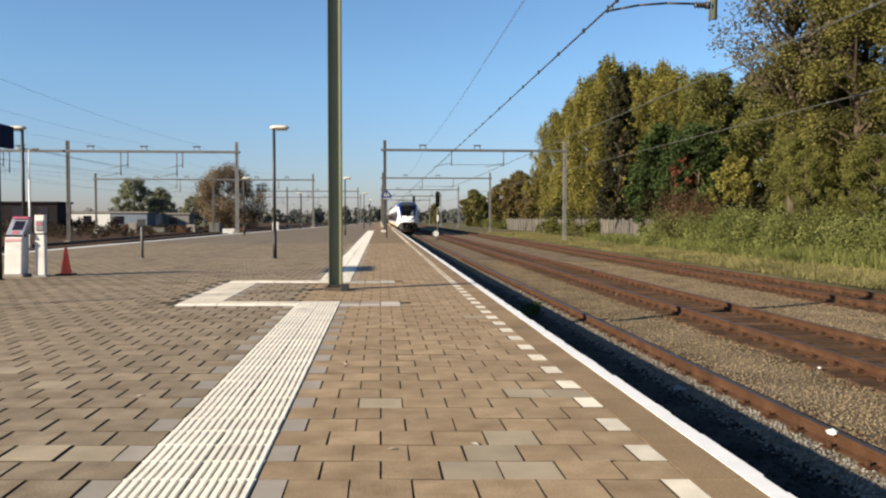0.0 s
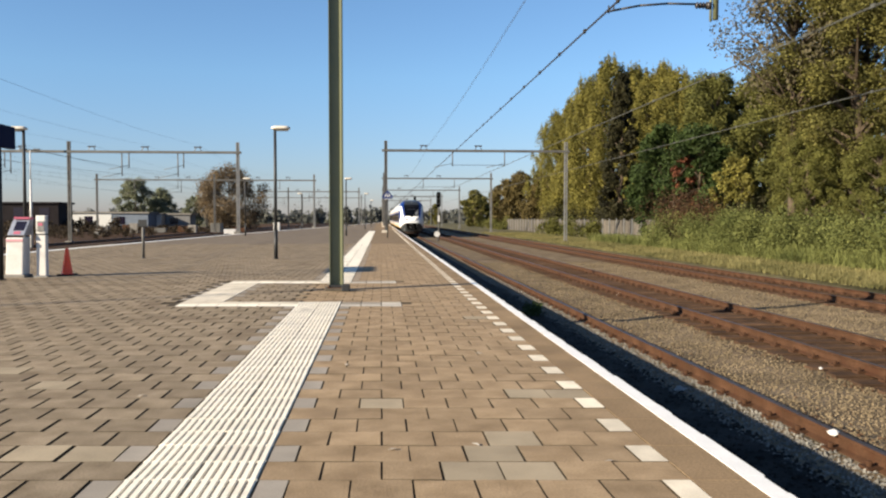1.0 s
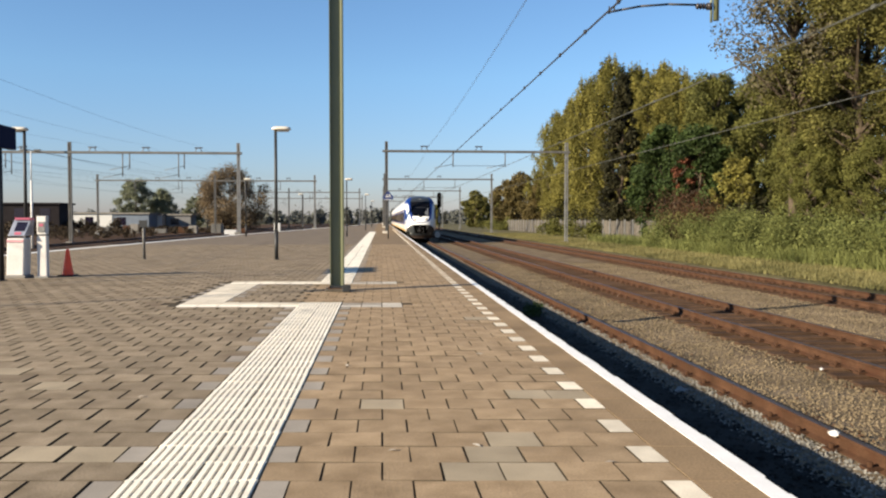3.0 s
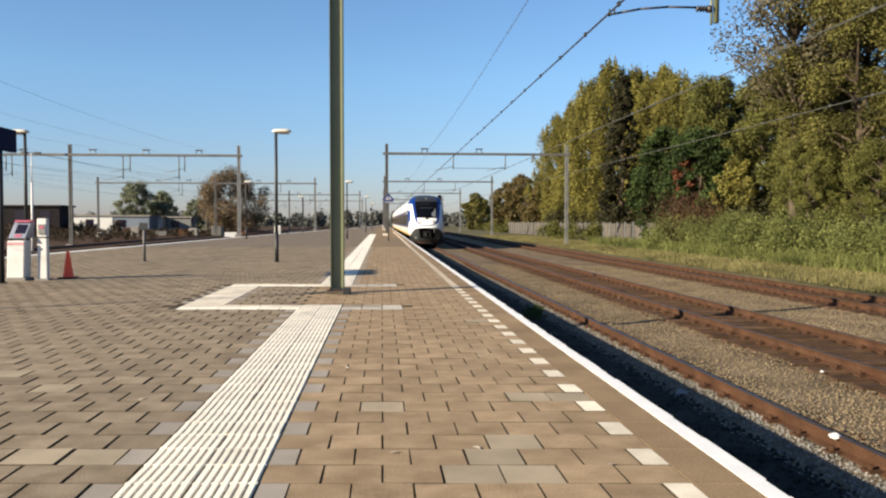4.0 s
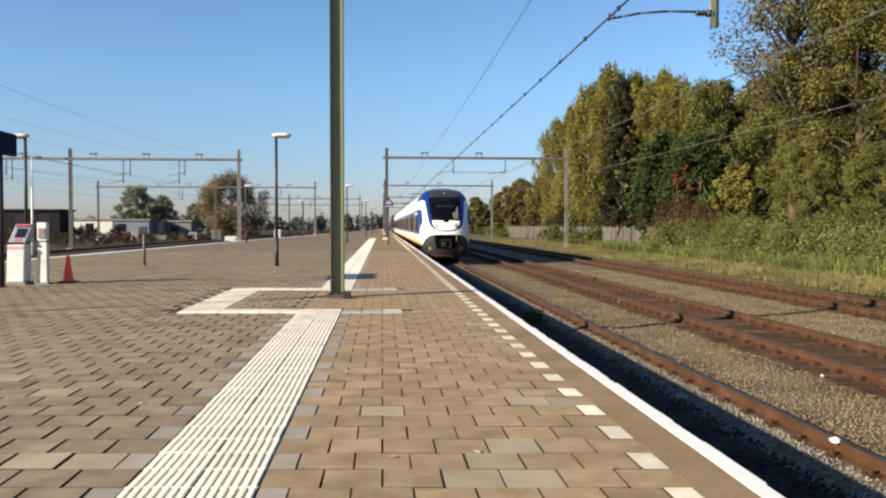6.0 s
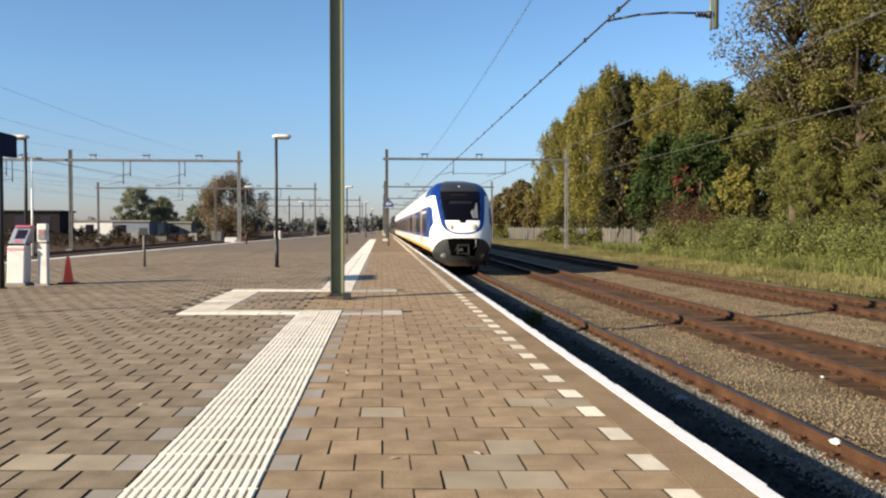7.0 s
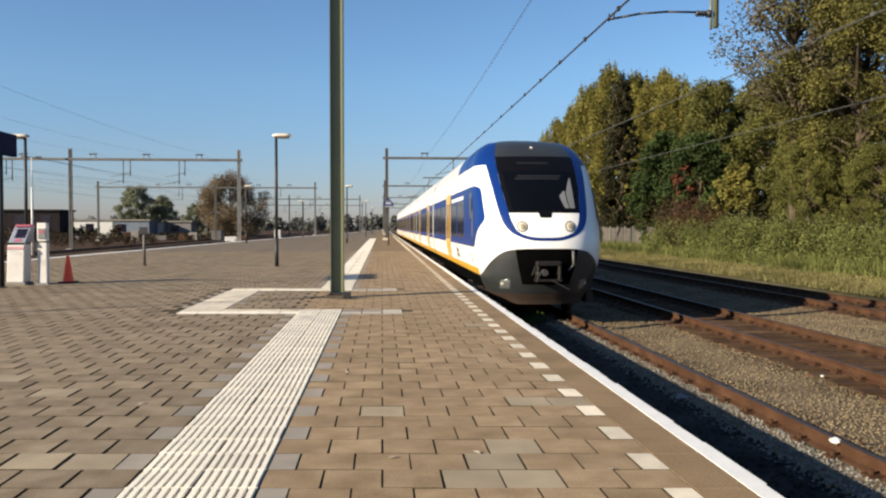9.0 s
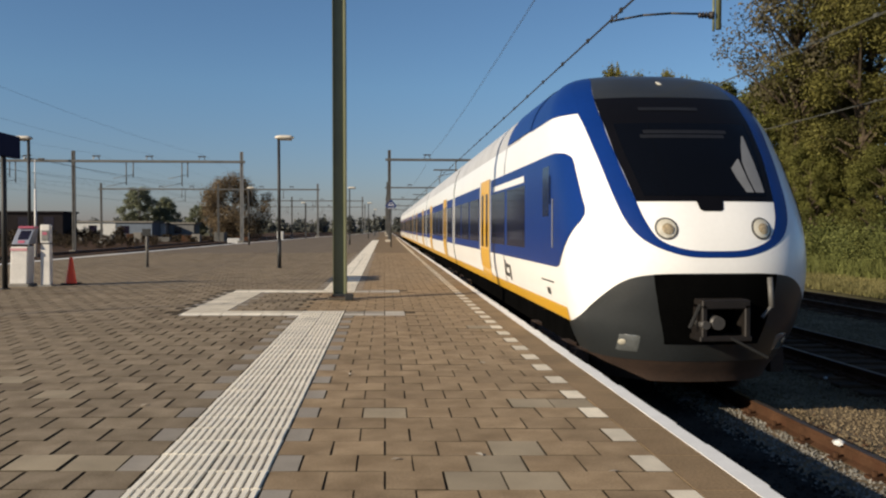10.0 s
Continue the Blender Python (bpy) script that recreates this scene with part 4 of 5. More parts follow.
def panel(train, name, poly, m, off, label="", s=-1):
    """A side panel: outline in (y, z), split finely so that it follows the body, proud by off."""
    bm = bmesh.new()
    zs = sorted({z for _, z in poly})
    lo, hi = zs[0], zs[-1]

    def cut(z):
        ys = []
        for (ya, za), (yb, zb) in zip(poly, poly[1:] + poly[:1]):
            if min(za, zb) <= z <= max(za, zb) and za != zb:
                ys.append(ya + (yb - ya) * (z - za) / (zb - za))
        return min(ys), max(ys)
    rows = []
    for k in range(57):
        z = lo + 1e-4 + (hi - lo - 2e-4) * k / 56
        a, b = cut(z)
        r = []
        for j in range(13):
            u = j / 12
            y = a + (b - a) * u * u
            # follow the rounded corner of the nose
            w, d, f = smooth_interp(z, NW), smooth_interp(z, ND), smooth_interp(z, NY)
            q = min(1, max(0, (y - f) / d))
            x = w * max(0.0, 1 - (1 - q) ** (2 / NEXP)) ** (NEXP / 2) if q < 1 else w
            r.append((s * (x + off), y, z))
        rows.append(r)
    sheet(bm, rows)
    return part(name, bm, m, train, label, True)


def train():
    t = empty("commuter_train", "white, blue and yellow electric commuter train running along the platform", "train", at=(TRACKS[0], 9, 0))
    nose(t)
    length = CAR * CARS
    lower = list(np.linspace(0.16, 2.66, 12))
    upper = list(np.linspace(2.66, 3.46, 19))
    for c in range(CARS):
        y0, y1 = max(CAB, c * CAR) + (0.12 if c else 0), (c + 1) * CAR - 0.12
        part("body_side", section(y0, y1, lower), m_tw, t, "white carriage side", True)
        bm = bmesh.new()
        sheet(bm, [[(s * smooth_interp(z, NW), y, z) for s, z in [(-1, z) for z in upper] + [(1, z) for z in upper[::-1]]] for y in (y0, y1)])
        part("roof", bm, m_roof_pale, t, "pale grey carriage roof", True)
        if c:
            for ye in (y0, y1):
                bm = bmesh.new()
                bm.faces.new([bm.verts.new((s * smooth_interp(z, NW), ye, z)) for s, z in [(-1, z) for z in lower + upper] + [(1, z) for z in (lower + upper)[::-1]]])
                part("end_wall", bm, m_tk, t)
        # gangway, underframe (the shade below the body is in its black), bogies
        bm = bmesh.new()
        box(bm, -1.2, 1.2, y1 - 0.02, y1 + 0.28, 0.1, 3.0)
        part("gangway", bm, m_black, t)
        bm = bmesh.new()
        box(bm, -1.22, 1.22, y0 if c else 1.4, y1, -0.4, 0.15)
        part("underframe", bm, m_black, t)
        for yb in ((2.6, 14.5) if c == 0 else (c * CAR + 2.2, c * CAR + 14.3)):
            bm = bmesh.new()
            box(bm, -1.25, 1.25, yb - 0.25, yb + 0.25, -0.45, -0.25)
            for s in (-1, 1):
                box(bm, s * 1.2 - 0.08, s * 1.2 + 0.08, yb - 1.5, yb + 1.5, -0.5, -0.2)
                for q in (-1, 1):
                    tube(bm, (s * 0.7, yb + q * 1.05, -0.36), (s * 0.83, yb + q * 1.05, -0.36), 0.4, seg=20)
                    box(bm, s * 1.26 - 0.06, s * 1.26 + 0.06, yb + q * 1.05 - 0.16, yb + q * 1.05 + 0.16, -0.5, -0.15)
            part("bogie", bm, m_trust, t)
        # yellow sill
        part("sill_stripe", section(y0 if c else 1.25, y1, [0.13, 0.2, 0.29], 0.004), m_ty, t, "yellow stripe along the sill", True)
        part("skirt_seam", section(y0, y1, [0.765, 0.78], 0.003), m_cabwhite, t, "", True)
        # doors and window bands
        doors = [8.0] if c == 0 else [c * CAR + 2.9, c * CAR + 11.4]
        edges = [c * CAR + 0.35] + [v for d in doors for v in (d - 0.25, d + 1.65)] + [(c + 1) * CAR - 0.35]
        for s in (-1, 1):
            for d in doors:
                bm = bmesh.new()
                for q in (0, 1):
                    sheet(bm, [[(s * (smooth_interp(z, NW) + 0.008), d + y, z) for z in np.linspace(0.2, 2.24, 8)] for y in (q * 0.705, q * 0.705 + 0.695)])
                dr = part("door", bm, m_ty, t, "yellow sliding door", True)
                for q in (0, 1):
                    bm = bmesh.new()
                    sheet(bm, [[(s * (smooth_interp(z, NW) + 0.012), d + y, z) for z in np.linspace(0.85, 1.95, 5)] for y in (q * 0.705 + 0.2, q * 0.705 + 0.52)])
                    part("door_window", bm, m_tglass, dr, "", True)
                for y in (-0.12, 1.42):
                    bm = bmesh.new()
                    sheet(bm, [[(s * (smooth_interp(z, NW) + 0.006), d + y + w, z) for z in np.linspace(0.2, 2.24, 6)] for w in (0, 0.1)])
                    part("door_frame", bm, m_cabwhite, dr, "", True)
            for i in range(0, len(edges) - 1, 2):
                a, b = edges[i], edges[i + 1]
                if c == 0 and i == 0:
                    panel(t, "cab_panel", [(0.73, 1.41), (0.765, 1.49), (1.2, 2.02), (1.28, 2.1), (1.4, 2.155), (1.55, 2.18), (1.7, 2.19), (b, 2.19), (b, 0.765), (1.55, 0.765), (1.42, 0.78), (1.34, 0.82), (1.28, 0.88), (0.765, 1.33)], m_tb, 0.01, "blue cab side panel", s)
                    a = 3.65
                else:
                    bm = bmesh.new()
                    sheet(bm, [[(s * (smooth_interp(z, NW) + 0.005), y, z) for z in (0.765, 1.5, 2.16)] for y in (a, b)])
                    part("window_band", bm, m_tb, t, "blue window band", True)
                n = max(1, round((b - a) / 2.1))
                for k in range(n):
                    ya, yb = a + (b - a) * k / n + 0.12, a + (b - a) * (k + 1) / n - 0.12
                    bm = bmesh.new()
                    sheet(bm, [[(s * (smooth_interp(z, NW) + 0.011), y, z) for z in (0.95, 1.45, 1.9)] for y in (ya, yb)])
                    part("side_window", bm, m_tglass_blue, t, "tinted side window", True)
        # roof boxes
        bm = bmesh.new()
        for ya, yb, h in ((5.6, 9.0, 3.5), (10.2, 13.4, 3.49)):
            box(bm, -0.6, 0.6, c * CAR + ya, c * CAR + yb, 3.0, h)
        bevel(bm, 0.06, 1)
        part("roof_unit", bm, m_tg, t, "dark roof equipment box")
    # body seam, step and emblem bars by the cab
    for s in (-1, 1):
        bm = bmesh.new()
        sheet(bm, [[(s * (smooth_interp(z, NW) + 0.005), y, z) for z in np.linspace(0.16, 2.66, 10)] for y in (5.96, 6.01)])
        part("body_seam", bm, m_tg, t, "", True)
        for ya, yb, za, zb in ((1.75, 2.55, 0.55, 0.57), (2.05, 2.25, 0.38, 0.47), (5.3, 5.45, 0.36, 0.62), (5.5, 5.75, 0.4, 0.47), (5.5, 5.75, 0.56, 0.63), (5.8, 5.92, 0.4, 0.68)):
            bm = bmesh.new()
            sheet(bm, [[(s * (smooth_interp(z, NW) + 0.006), y, z) for z in (za, zb)] for y in (ya, yb)])
            part("side_mark", bm, m_tg, t, "", True)
        for ya, yb in ((3.85, 7.4),):
            bm = bmesh.new()
            sheet(bm, [[(s * (smooth_interp(z, NW) + 0.014), y, z) for z in (1.94, 2.04)] for y in (ya, yb)])
            part("class_stripe", bm, m_tw, t, "", True)
    for s in (-1, 1):
        # cab side window, door lines and grab rail
        bm = bmesh.new()
        sheet(bm, [[(s * (smooth_interp(z, NW) + 0.013), y, z) for z in (1.4, 1.7, 2.05)] for y in (1.98, 2.4)])
        part("cab_side_window", bm, m_cabblue, t, "narrow tinted cab window", True)
        for y, za, zb, m in ((1.72, 1.0, 1.62, m_cabwhite), (1.88, 1.55, 1.92, m_tk)):
            bm = bmesh.new()
            tube(bm, (s * (smooth_interp(za, NW) + 0.02), y, za), (s * (smooth_interp(zb, NW) + 0.02), y, zb), 0.007, seg=6)
            part("grab_rail", bm, m, t)
        # the blue runs on along the roof edge to the first seam
        bm, rows = bmesh.new(), []
        for k in range(13):
            y = 3.68 + 2.28 * k / 12
            lo = 2.69
            rows.append([(s * (smooth_interp(z, NW) + 0.012), y, z + 0.012) for z in np.linspace(lo, 3.38, 16)])
        sheet(bm, rows)
        part("roof_edge_paint", bm, m_tb, t, "blue paint along the roof edge", True)
    # pantograph
    for yp in (CAR * 2 + 3.0, CAR * 4 + 3.0):
        bm = bmesh.new()
        for s in (-1, 1):
            tube(bm, (s * 0.5, yp, 3.55), (s * 0.45, yp + 1.3, 4.0), 0.025, seg=6)
            tube(bm, (s * 0.45, yp + 1.3, 4.0), (s * 0.4, yp, 4.42), 0.02, seg=6)
        tube(bm, (-0.85, yp, 4.44), (0.85, yp, 4.44), 0.03, seg=6)
        tube(bm, (-0.85, yp + 0.3, 4.44), (0.85, yp + 0.3, 4.44), 0.03, seg=6)
        part("pantograph", bm, m_steel_dark, t)
    return t


commuter_train = train()


# ---- trees and growth ----
def leaf_cloud(rng, centres, radii, count, size, squash=1.0, hollow=0.4, taper=0.0):
    """Leaf faces spread over the skins of many clumps: arrays of vertices and faces."""
    n = len(centres)
    wts = np.array([r ** 2 for r in radii])
    pick = rng.choice(n, count, p=wts / wts.sum())
    d = rng.normal(size=(count, 3))
    d /= np.linalg.norm(d, axis=1, keepdims=True)
    rad = np.array(radii)[pick] * (hollow + (1.05 - hollow) * rng.random(count) ** 0.6) * rng.normal(1, 0.2, count)
    c = np.array(centres)[pick] + d * rad[:, None] * (1, 1, squash)
    if taper:      # clumps drawn out to a point at the top
        thin = np.clip(1 - taper * d[:, 2], 0.12, 1.5)
        c[:, :2] = np.array(centres)[pick][:, :2] + d[:, :2] * (rad * thin)[:, None]
    up = rng.normal(size=(count, 3)) * 0.9 + d * 0.95 + (0, 0, 0.3)
    up /= np.linalg.norm(up, axis=1, keepdims=True)
    side = np.cross(up, rng.normal(size=(count, 3)))
    side /= np.linalg.norm(side, axis=1, keepdims=True)
    fwd = np.cross(up, side)
    s = size * rng.uniform(0.55, 1.3, (count, 1))
    v = np.stack([c - fwd * s, c + side * s * 0.55 + up * s * 0.12, c + fwd * s, c - side * s * 0.55 + up * s * 0.12], 1).reshape(-1, 3)
    return v, np.arange(count * 4).reshape(-1, 4)


def leaves_mesh(name, v, f, material):
    me = bpy.data.meshes.new(name)
    me.vertices.add(len(v))
    me.vertices.foreach_set("co", v.astype(np.float32).ravel())
    me.loops.add(f.size)
    me.loops.foreach_set("vertex_index", f.astype(np.int32).ravel())
    me.polygons.add(len(f))
    me.polygons.foreach_set("loop_start", np.arange(0, f.size, 4, dtype=np.int32))
    me.polygons.foreach_set("use_smooth", np.zeros(len(f), dtype=bool))
    me.update(calc_edges=True)
    me.materials.append(material)
    return me


def tree_kind(seed, height, spread, leaf, count, size, low=0.12, shape="round", clumps=46):
    """A tree: trunk with limbs, and a crown of leaves in uneven clumps. Returns the thing, at the origin."""
    rng = np.random.default_rng(seed)
    g = empty("tree", "", "tree")
    bm = bmesh.new()
    p, r = Vector((0, 0, -0.3)), height * 0.017 + 0.06
    axis = [tuple(p)]
    for k in range(6):
        q = p + Vector((rng.normal(0, 0.12), rng.normal(0, 0.12), height * 0.8 / 6))
        axis.append(tuple(q))
        tube(bm, p, q, r, r * 0.8, 9, False)
        p, r = q, r * 0.8
    cs, rs = [], []
    for k in range(clumps):
        u = (k + rng.random()) / clumps
        z = height * (low + (1 - low) * u * 0.96)
        if shape == "poplar":
            w = spread * (0.55 + 0.55 * math.sin(math.pi * min(1, u * 1.05)) ** 0.8) * (1 if u < 0.8 else (1.05 - u) * 4)
        elif shape == "cone":
            w = spread * (1.02 - u) ** 0.8
        else:
            w = spread * (math.sin(math.pi * (0.12 + 0.85 * u)) ** 0.55)
        a = k * 2.4 + rng.normal(0, 0.4)
        rr = w * rng.uniform(0.35, 0.95)
        cs.append((rr * math.cos(a), rr * math.sin(a), z))
        rs.append(spread * rng.uniform(0.1, 0.29) * (0.66 if shape != "round" else 1))
        if k % 2 == 0:
            zb = min(height * 0.76, max(height * 0.1, z - rr * 0.9))
            ax, ay, az = zip(*axis)
            base = Vector((np.interp(zb, az, ax), np.interp(zb, az, ay), zb))
            tube(bm, base, cs[-1], height * 0.006 + 0.02, 0.012, 5, False)
    part("trunk", bm, m_bark, g)
    v, f = leaf_cloud(rng, cs, rs, count, size, 2.3 if shape == "poplar" else 0.85, 0.3, 0.75 if shape == "poplar" else 0.0)
    ob = new("crown", leaves_mesh("crown", v, f, m_leaf[leaf]))
    ob.parent = g
    return g


def grow(kind, places, label, group):
    first = True
    for x, y, z, s, turn in places:
        m = pose(x, y, z, 0, 0, turn)
        if first:
            kind.matrix_basis = m @ Matrix.Diagonal((s, s, s, 1))
            tagged(kind, label, "tree", group)
            first = False
        else:
            o = copy_thing(kind, m)
            o.scale = (s, s, s)


G = -0.85
grow(tree_kind(1, 22, 5.6, "yellow", 50000, 0.14, 0.06, "poplar", 110), [(30.5, 106, G, 1.06, 0), (34.2, 107, G, 1.03, 220), (31, 118, G, 1.04, 70), (34, 97, G, 0.95, 140), (31.5, 130, G, 1.0, 200), (31.2, 142, G, 0.95, 250), (37, 104, G, 1.0, 20), (33, 88, G, 0.84, 30), (40, 96, G, 0.82, 90)], "tall poplar turning yellow-green in autumn", "woodland")
grow(tree_kind(2, 17, 4.4, "olive", 50000, 0.12, 0.1, "round", 90), [(34, 84, G, 1.0, 0), (31.5, 75, G, 0.95, 80), (37, 78, G, 0.92, 160), (33, 67, G, 0.9, 240), (38, 68, G, 0.95, 30), (33, 59, G, 0.85, 300), (29.5, 54, G, 0.8, 100), (23.8, 43.5, G, 0.42, 150), (23.6, 37, G, 0.36, 10)], "broad olive-green autumn tree", "woodland")
grow(tree_kind(3, 19, 4.8, "umber", 80000, 0.085, 0.24, "round", 100), [(26.5, 44, G, 1.0, 0), (31, 50, G, 1.0, 90), (30, 36, G, 1.0, 200), (27, 27, G, 0.95, 20), (35, 44, G, 1.1, 280)], "large spreading tree with brownish olive leaves", "woodland")
grow(tree_kind(4, 10, 3.3, "green", 18000, 0.16, 0.03, "round", 60), [(25.5, 71, G, 1.05, 0), (26.2, 65, G, 0.98, 100), (28, 78, G, 1.05, 180)], "dense dark green tree at the wood's edge", "woodland")
grow(tree_kind(5, 17, 3.5, "dark", 28000, 0.16, 0.02, "cone", 90), [(26.6, 88, G, 1.08, 0)], "dark dense pointed tree among the poplars", "woodland")
grow(tree_kind(6, 9.5, 3.6, "russet", 12000, 0.22, 0.03, "round", 46), [(28, 160, G, 1.2, 0), (27.5, 174, G, 1.1, 90), (30.5, 150, G, 1.15, 40)], "russet brown autumn tree", "woodland")
grow(tree_kind(7, 17, 4.6, "grey", 9000, 0.115, 0.58, "round", 80), [(24.2, 46, G, 1.0, 0)], "thin half-bare tree with grey-green leaves", "woodland")
grow(tree_kind(8, 4.5, 1.2, "red", 1100, 0.09, 0.4, "round", 18), [(25.0, 64.5, G, 1.6, 0)], "small tree with red leaves", "woodland")
grow(tree_kind(12, 7, 2.2, "yellow", 3600, 0.14, 0.5, "round", 36), [(26.6, 59, G, 0.95, 0)], "young tree with bright yellow leaves", "woodland")
# the far end of the line and the yard side
grow(tree_kind(9, 8, 3.4, "umber", 5000, 0.3, 0.05, "round", 36), [(24, 205, G, 1.1, 0), (27, 225, G, 1.2, 50), (30, 260, G, 1.0, 90), (20, 300, G, 0.9, 130), (34, 240, G, 1.2, 10)], "rounded tree beside the line", "far trees")
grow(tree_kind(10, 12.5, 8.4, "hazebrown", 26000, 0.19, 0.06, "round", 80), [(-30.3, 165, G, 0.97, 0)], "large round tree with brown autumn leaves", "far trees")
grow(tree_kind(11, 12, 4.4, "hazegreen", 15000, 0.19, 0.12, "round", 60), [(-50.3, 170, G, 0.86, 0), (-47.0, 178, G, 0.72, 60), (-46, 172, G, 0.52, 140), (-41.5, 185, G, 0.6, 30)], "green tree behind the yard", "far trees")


def bushes(name, n, x0, x1, y0, y1, h0, h1, material, per, size, seed, label):
    rng = np.random.default_rng(seed)
    cs, rs = [], []
    for k in range(n):
        h = rng.uniform(h0, h1)
        x, y = rng.uniform(x0, x1), rng.uniform(y0, y1)
        for j in range(3):
            cs.append((x + rng.normal(0, 0.3), y + rng.normal(0, 0.5), G + h * (0.2 + 0.3 * j)))
            rs.append(h * rng.uniform(0.28, 0.42))
    v, f = leaf_cloud(rng, cs, rs, n * per, size, 1.0, 0.3)
    v[:, 2] = np.maximum(v[:, 2], G - 0.05)
    ob = new(name, leaves_mesh(name, v, f, material))
    return tagged(ob, label, "bushes", "", "stuff")


bushes("hedge_growth", 170, 20.0, 25, 22, 64, 1.2, 2.5, m_reed, 900, 0.06, 21, "tall green reeds and shrubs along the verge")
# the dark leaf colour here carries the shade under the crowns
bushes("undergrowth", 120, 25.5, 34, 40, 130, 1.5, 4.0, m_leaf["dark"], 300, 0.16, 22, "undergrowth beneath the trees, coloured dark for the canopy's shade")
bushes("verge_bushes", 26, 22.4, 24.0, 86, 117, 0.8, 2.3, m_leaf["olive"], 220, 0.14, 23, "low bushes in front of the fence")
bushes("verge_bushes", 24, 22.4, 24.0, 150, 185, 0.8, 2.3, m_leaf["olive"], 220, 0.14, 29, "low bushes at the far end of the fence")
bushes("brown_scrub", 14, 23.0, 25, 58, 66, 2.0, 3.2, m_leaf["brown"], 350, 0.1, 24, "brown withered scrub")
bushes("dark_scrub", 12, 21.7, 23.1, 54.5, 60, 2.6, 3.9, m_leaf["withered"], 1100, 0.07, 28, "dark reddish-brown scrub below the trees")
bushes("far_scrub", 120, -80, -47, 118, 150, 0.8, 2.2, m_leaf["scrub"], 110, 0.22, 25, "dark scrub behind the yard")
bushes("low_scrub", 80, -47, -26, 118, 150, 0.4, 0.95, m_leaf["scrub"], 90, 0.16, 30, "low dark scrub between the yard's clutter")
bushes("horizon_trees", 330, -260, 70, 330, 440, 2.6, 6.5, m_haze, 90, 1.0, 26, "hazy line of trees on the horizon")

bushes("yard_weeds", 170, -56, -29, 84, 118, 0.4, 1.2, m_leaf["scrub"], 70, 0.12, 27, "dark weeds and scrub between the yard tracks")


def blades(name, n, x0, x1, y0, y1, h0, h1, w, material, seed, label, z=-0.9):
    """Grass as single bent blades."""
    rng = np.random.default_rng(seed)
    x, y = rng.uniform(x0, x1, n), y0 + (y1 - y0) * rng.random(n) ** 1.5
    h, a = rng.uniform(h0, h1, n), rng.uniform(0, 6.28, n)
    dx, dy = np.cos(a) * w, np.sin(a) * w
    lx, ly = rng.normal(0, 0.35, n) * h, rng.normal(0, 0.35, n) * h
    zz = np.full(n, z)
    v = np.stack([np.stack([x - dx, y - dy, zz], 1), np.stack([x + dx, y + dy, zz], 1), np.stack([x + lx + dx * 0.25, y + ly + dy * 0.25, zz + h], 1), np.stack([x + lx - dx * 0.25, y + ly - dy * 0.25, zz + h], 1)], 1).reshape(-1, 3)
    ob = new(name, leaves_mesh(name, v, np.arange(n * 4).reshape(-1, 4), material))
    return tagged(ob, label, "grass", "", "stuff")


blades("verge_grass", 90000, 15.0, 21.5, 16, 120, 0.06, 0.22, 0.018, m_grass, 31, "dry yellow-green grass of the verge")
blades("tall_grass", 16000, 19.4, 22.0, 22, 75, 0.3, 0.9, 0.02, m_reed, 32, "tall green grass at the back of the verge")


def fence():
    g = empty("fence", "weathered grey wooden fence behind the verge", "fence", at=(24.0, 68, G))
    bm = bmesh.new()
    box(bm, -0.06, 0.06, -0.06, 0.06, 0, 2.1)
    post = mesh_of("post", bm, m_steel)
    bm = bmesh.new()
    box(bm, -0.015, 0.015, -0.09, 0.09, 0.05, 1.95)
    slat = mesh_of("slat", bm, mat("fence_wood", (0.16, 0.142, 0.118), 0.9, 0, 0.25, 2, 30, 0.003, random_by="object", spread=0.3))
    for k in range(33):
        o = new("post", post)
        o.parent, o.location = g, (0, k * 2.6, 0)
        for j in range(9):
            o = new("slat", slat)
            o.parent, o.location = g, (0.06, k * 2.6 + 0.25 + j * 0.26, random.uniform(-0.06, 0.06))


fence()


def shed(x, y, w, d, h, m, label):
    g = empty("low_building", label, "building", "yard buildings", at=(x, y, G))
    bm = bmesh.new()
    box(bm, 0, w, 0, d, 0, h)
    part("wall", bm, m, g)
    bm = bmesh.new()
    box(bm, -0.3, w + 0.3, -0.3, d + 0.3, h, h + 0.3)
    part("roof", bm, m_concrete if m is not m_dark_shed else m_dark_shed, g)
    n = int(w / 4)
    for k in range(n):
        bm = bmesh.new()
        box(bm, k * 4 + 1, k * 4 + 2.6, -0.03, 0.05, 1.0, h - 0.6)
        part("window", bm, m_screen, g)
    return g


m_shed_grey = mat("grey_wall", (0.24, 0.24, 0.24), 0.8, 0, 0.12, 1, 10)
m_dark_shed = mat("dark_wall", (0.018, 0.014, 0.016), 0.8, 0, 0.2, 1, 10)
shed(-63.6, 165, 10.5, 8, 3.2, m_white, "long low white building behind the yard")
shed(-51.8, 160, 6.9, 6, 3.1, mat("blue_grey_wall", (0.17, 0.21, 0.27), 0.7, 0, 0.1, 1, 10), "low blue-grey shed behind the yard")
shed(-46.2, 166, 2.2, 5, 2.9, m_white, "small white shed behind the yard")
shed(-43.8, 168, 5.0, 5, 2.9, m_shed_grey, "small grey shed behind the yard")
shed(-92, 135, 40, 6, 4.5, m_dark_shed, "long dark shed beyond the yard")


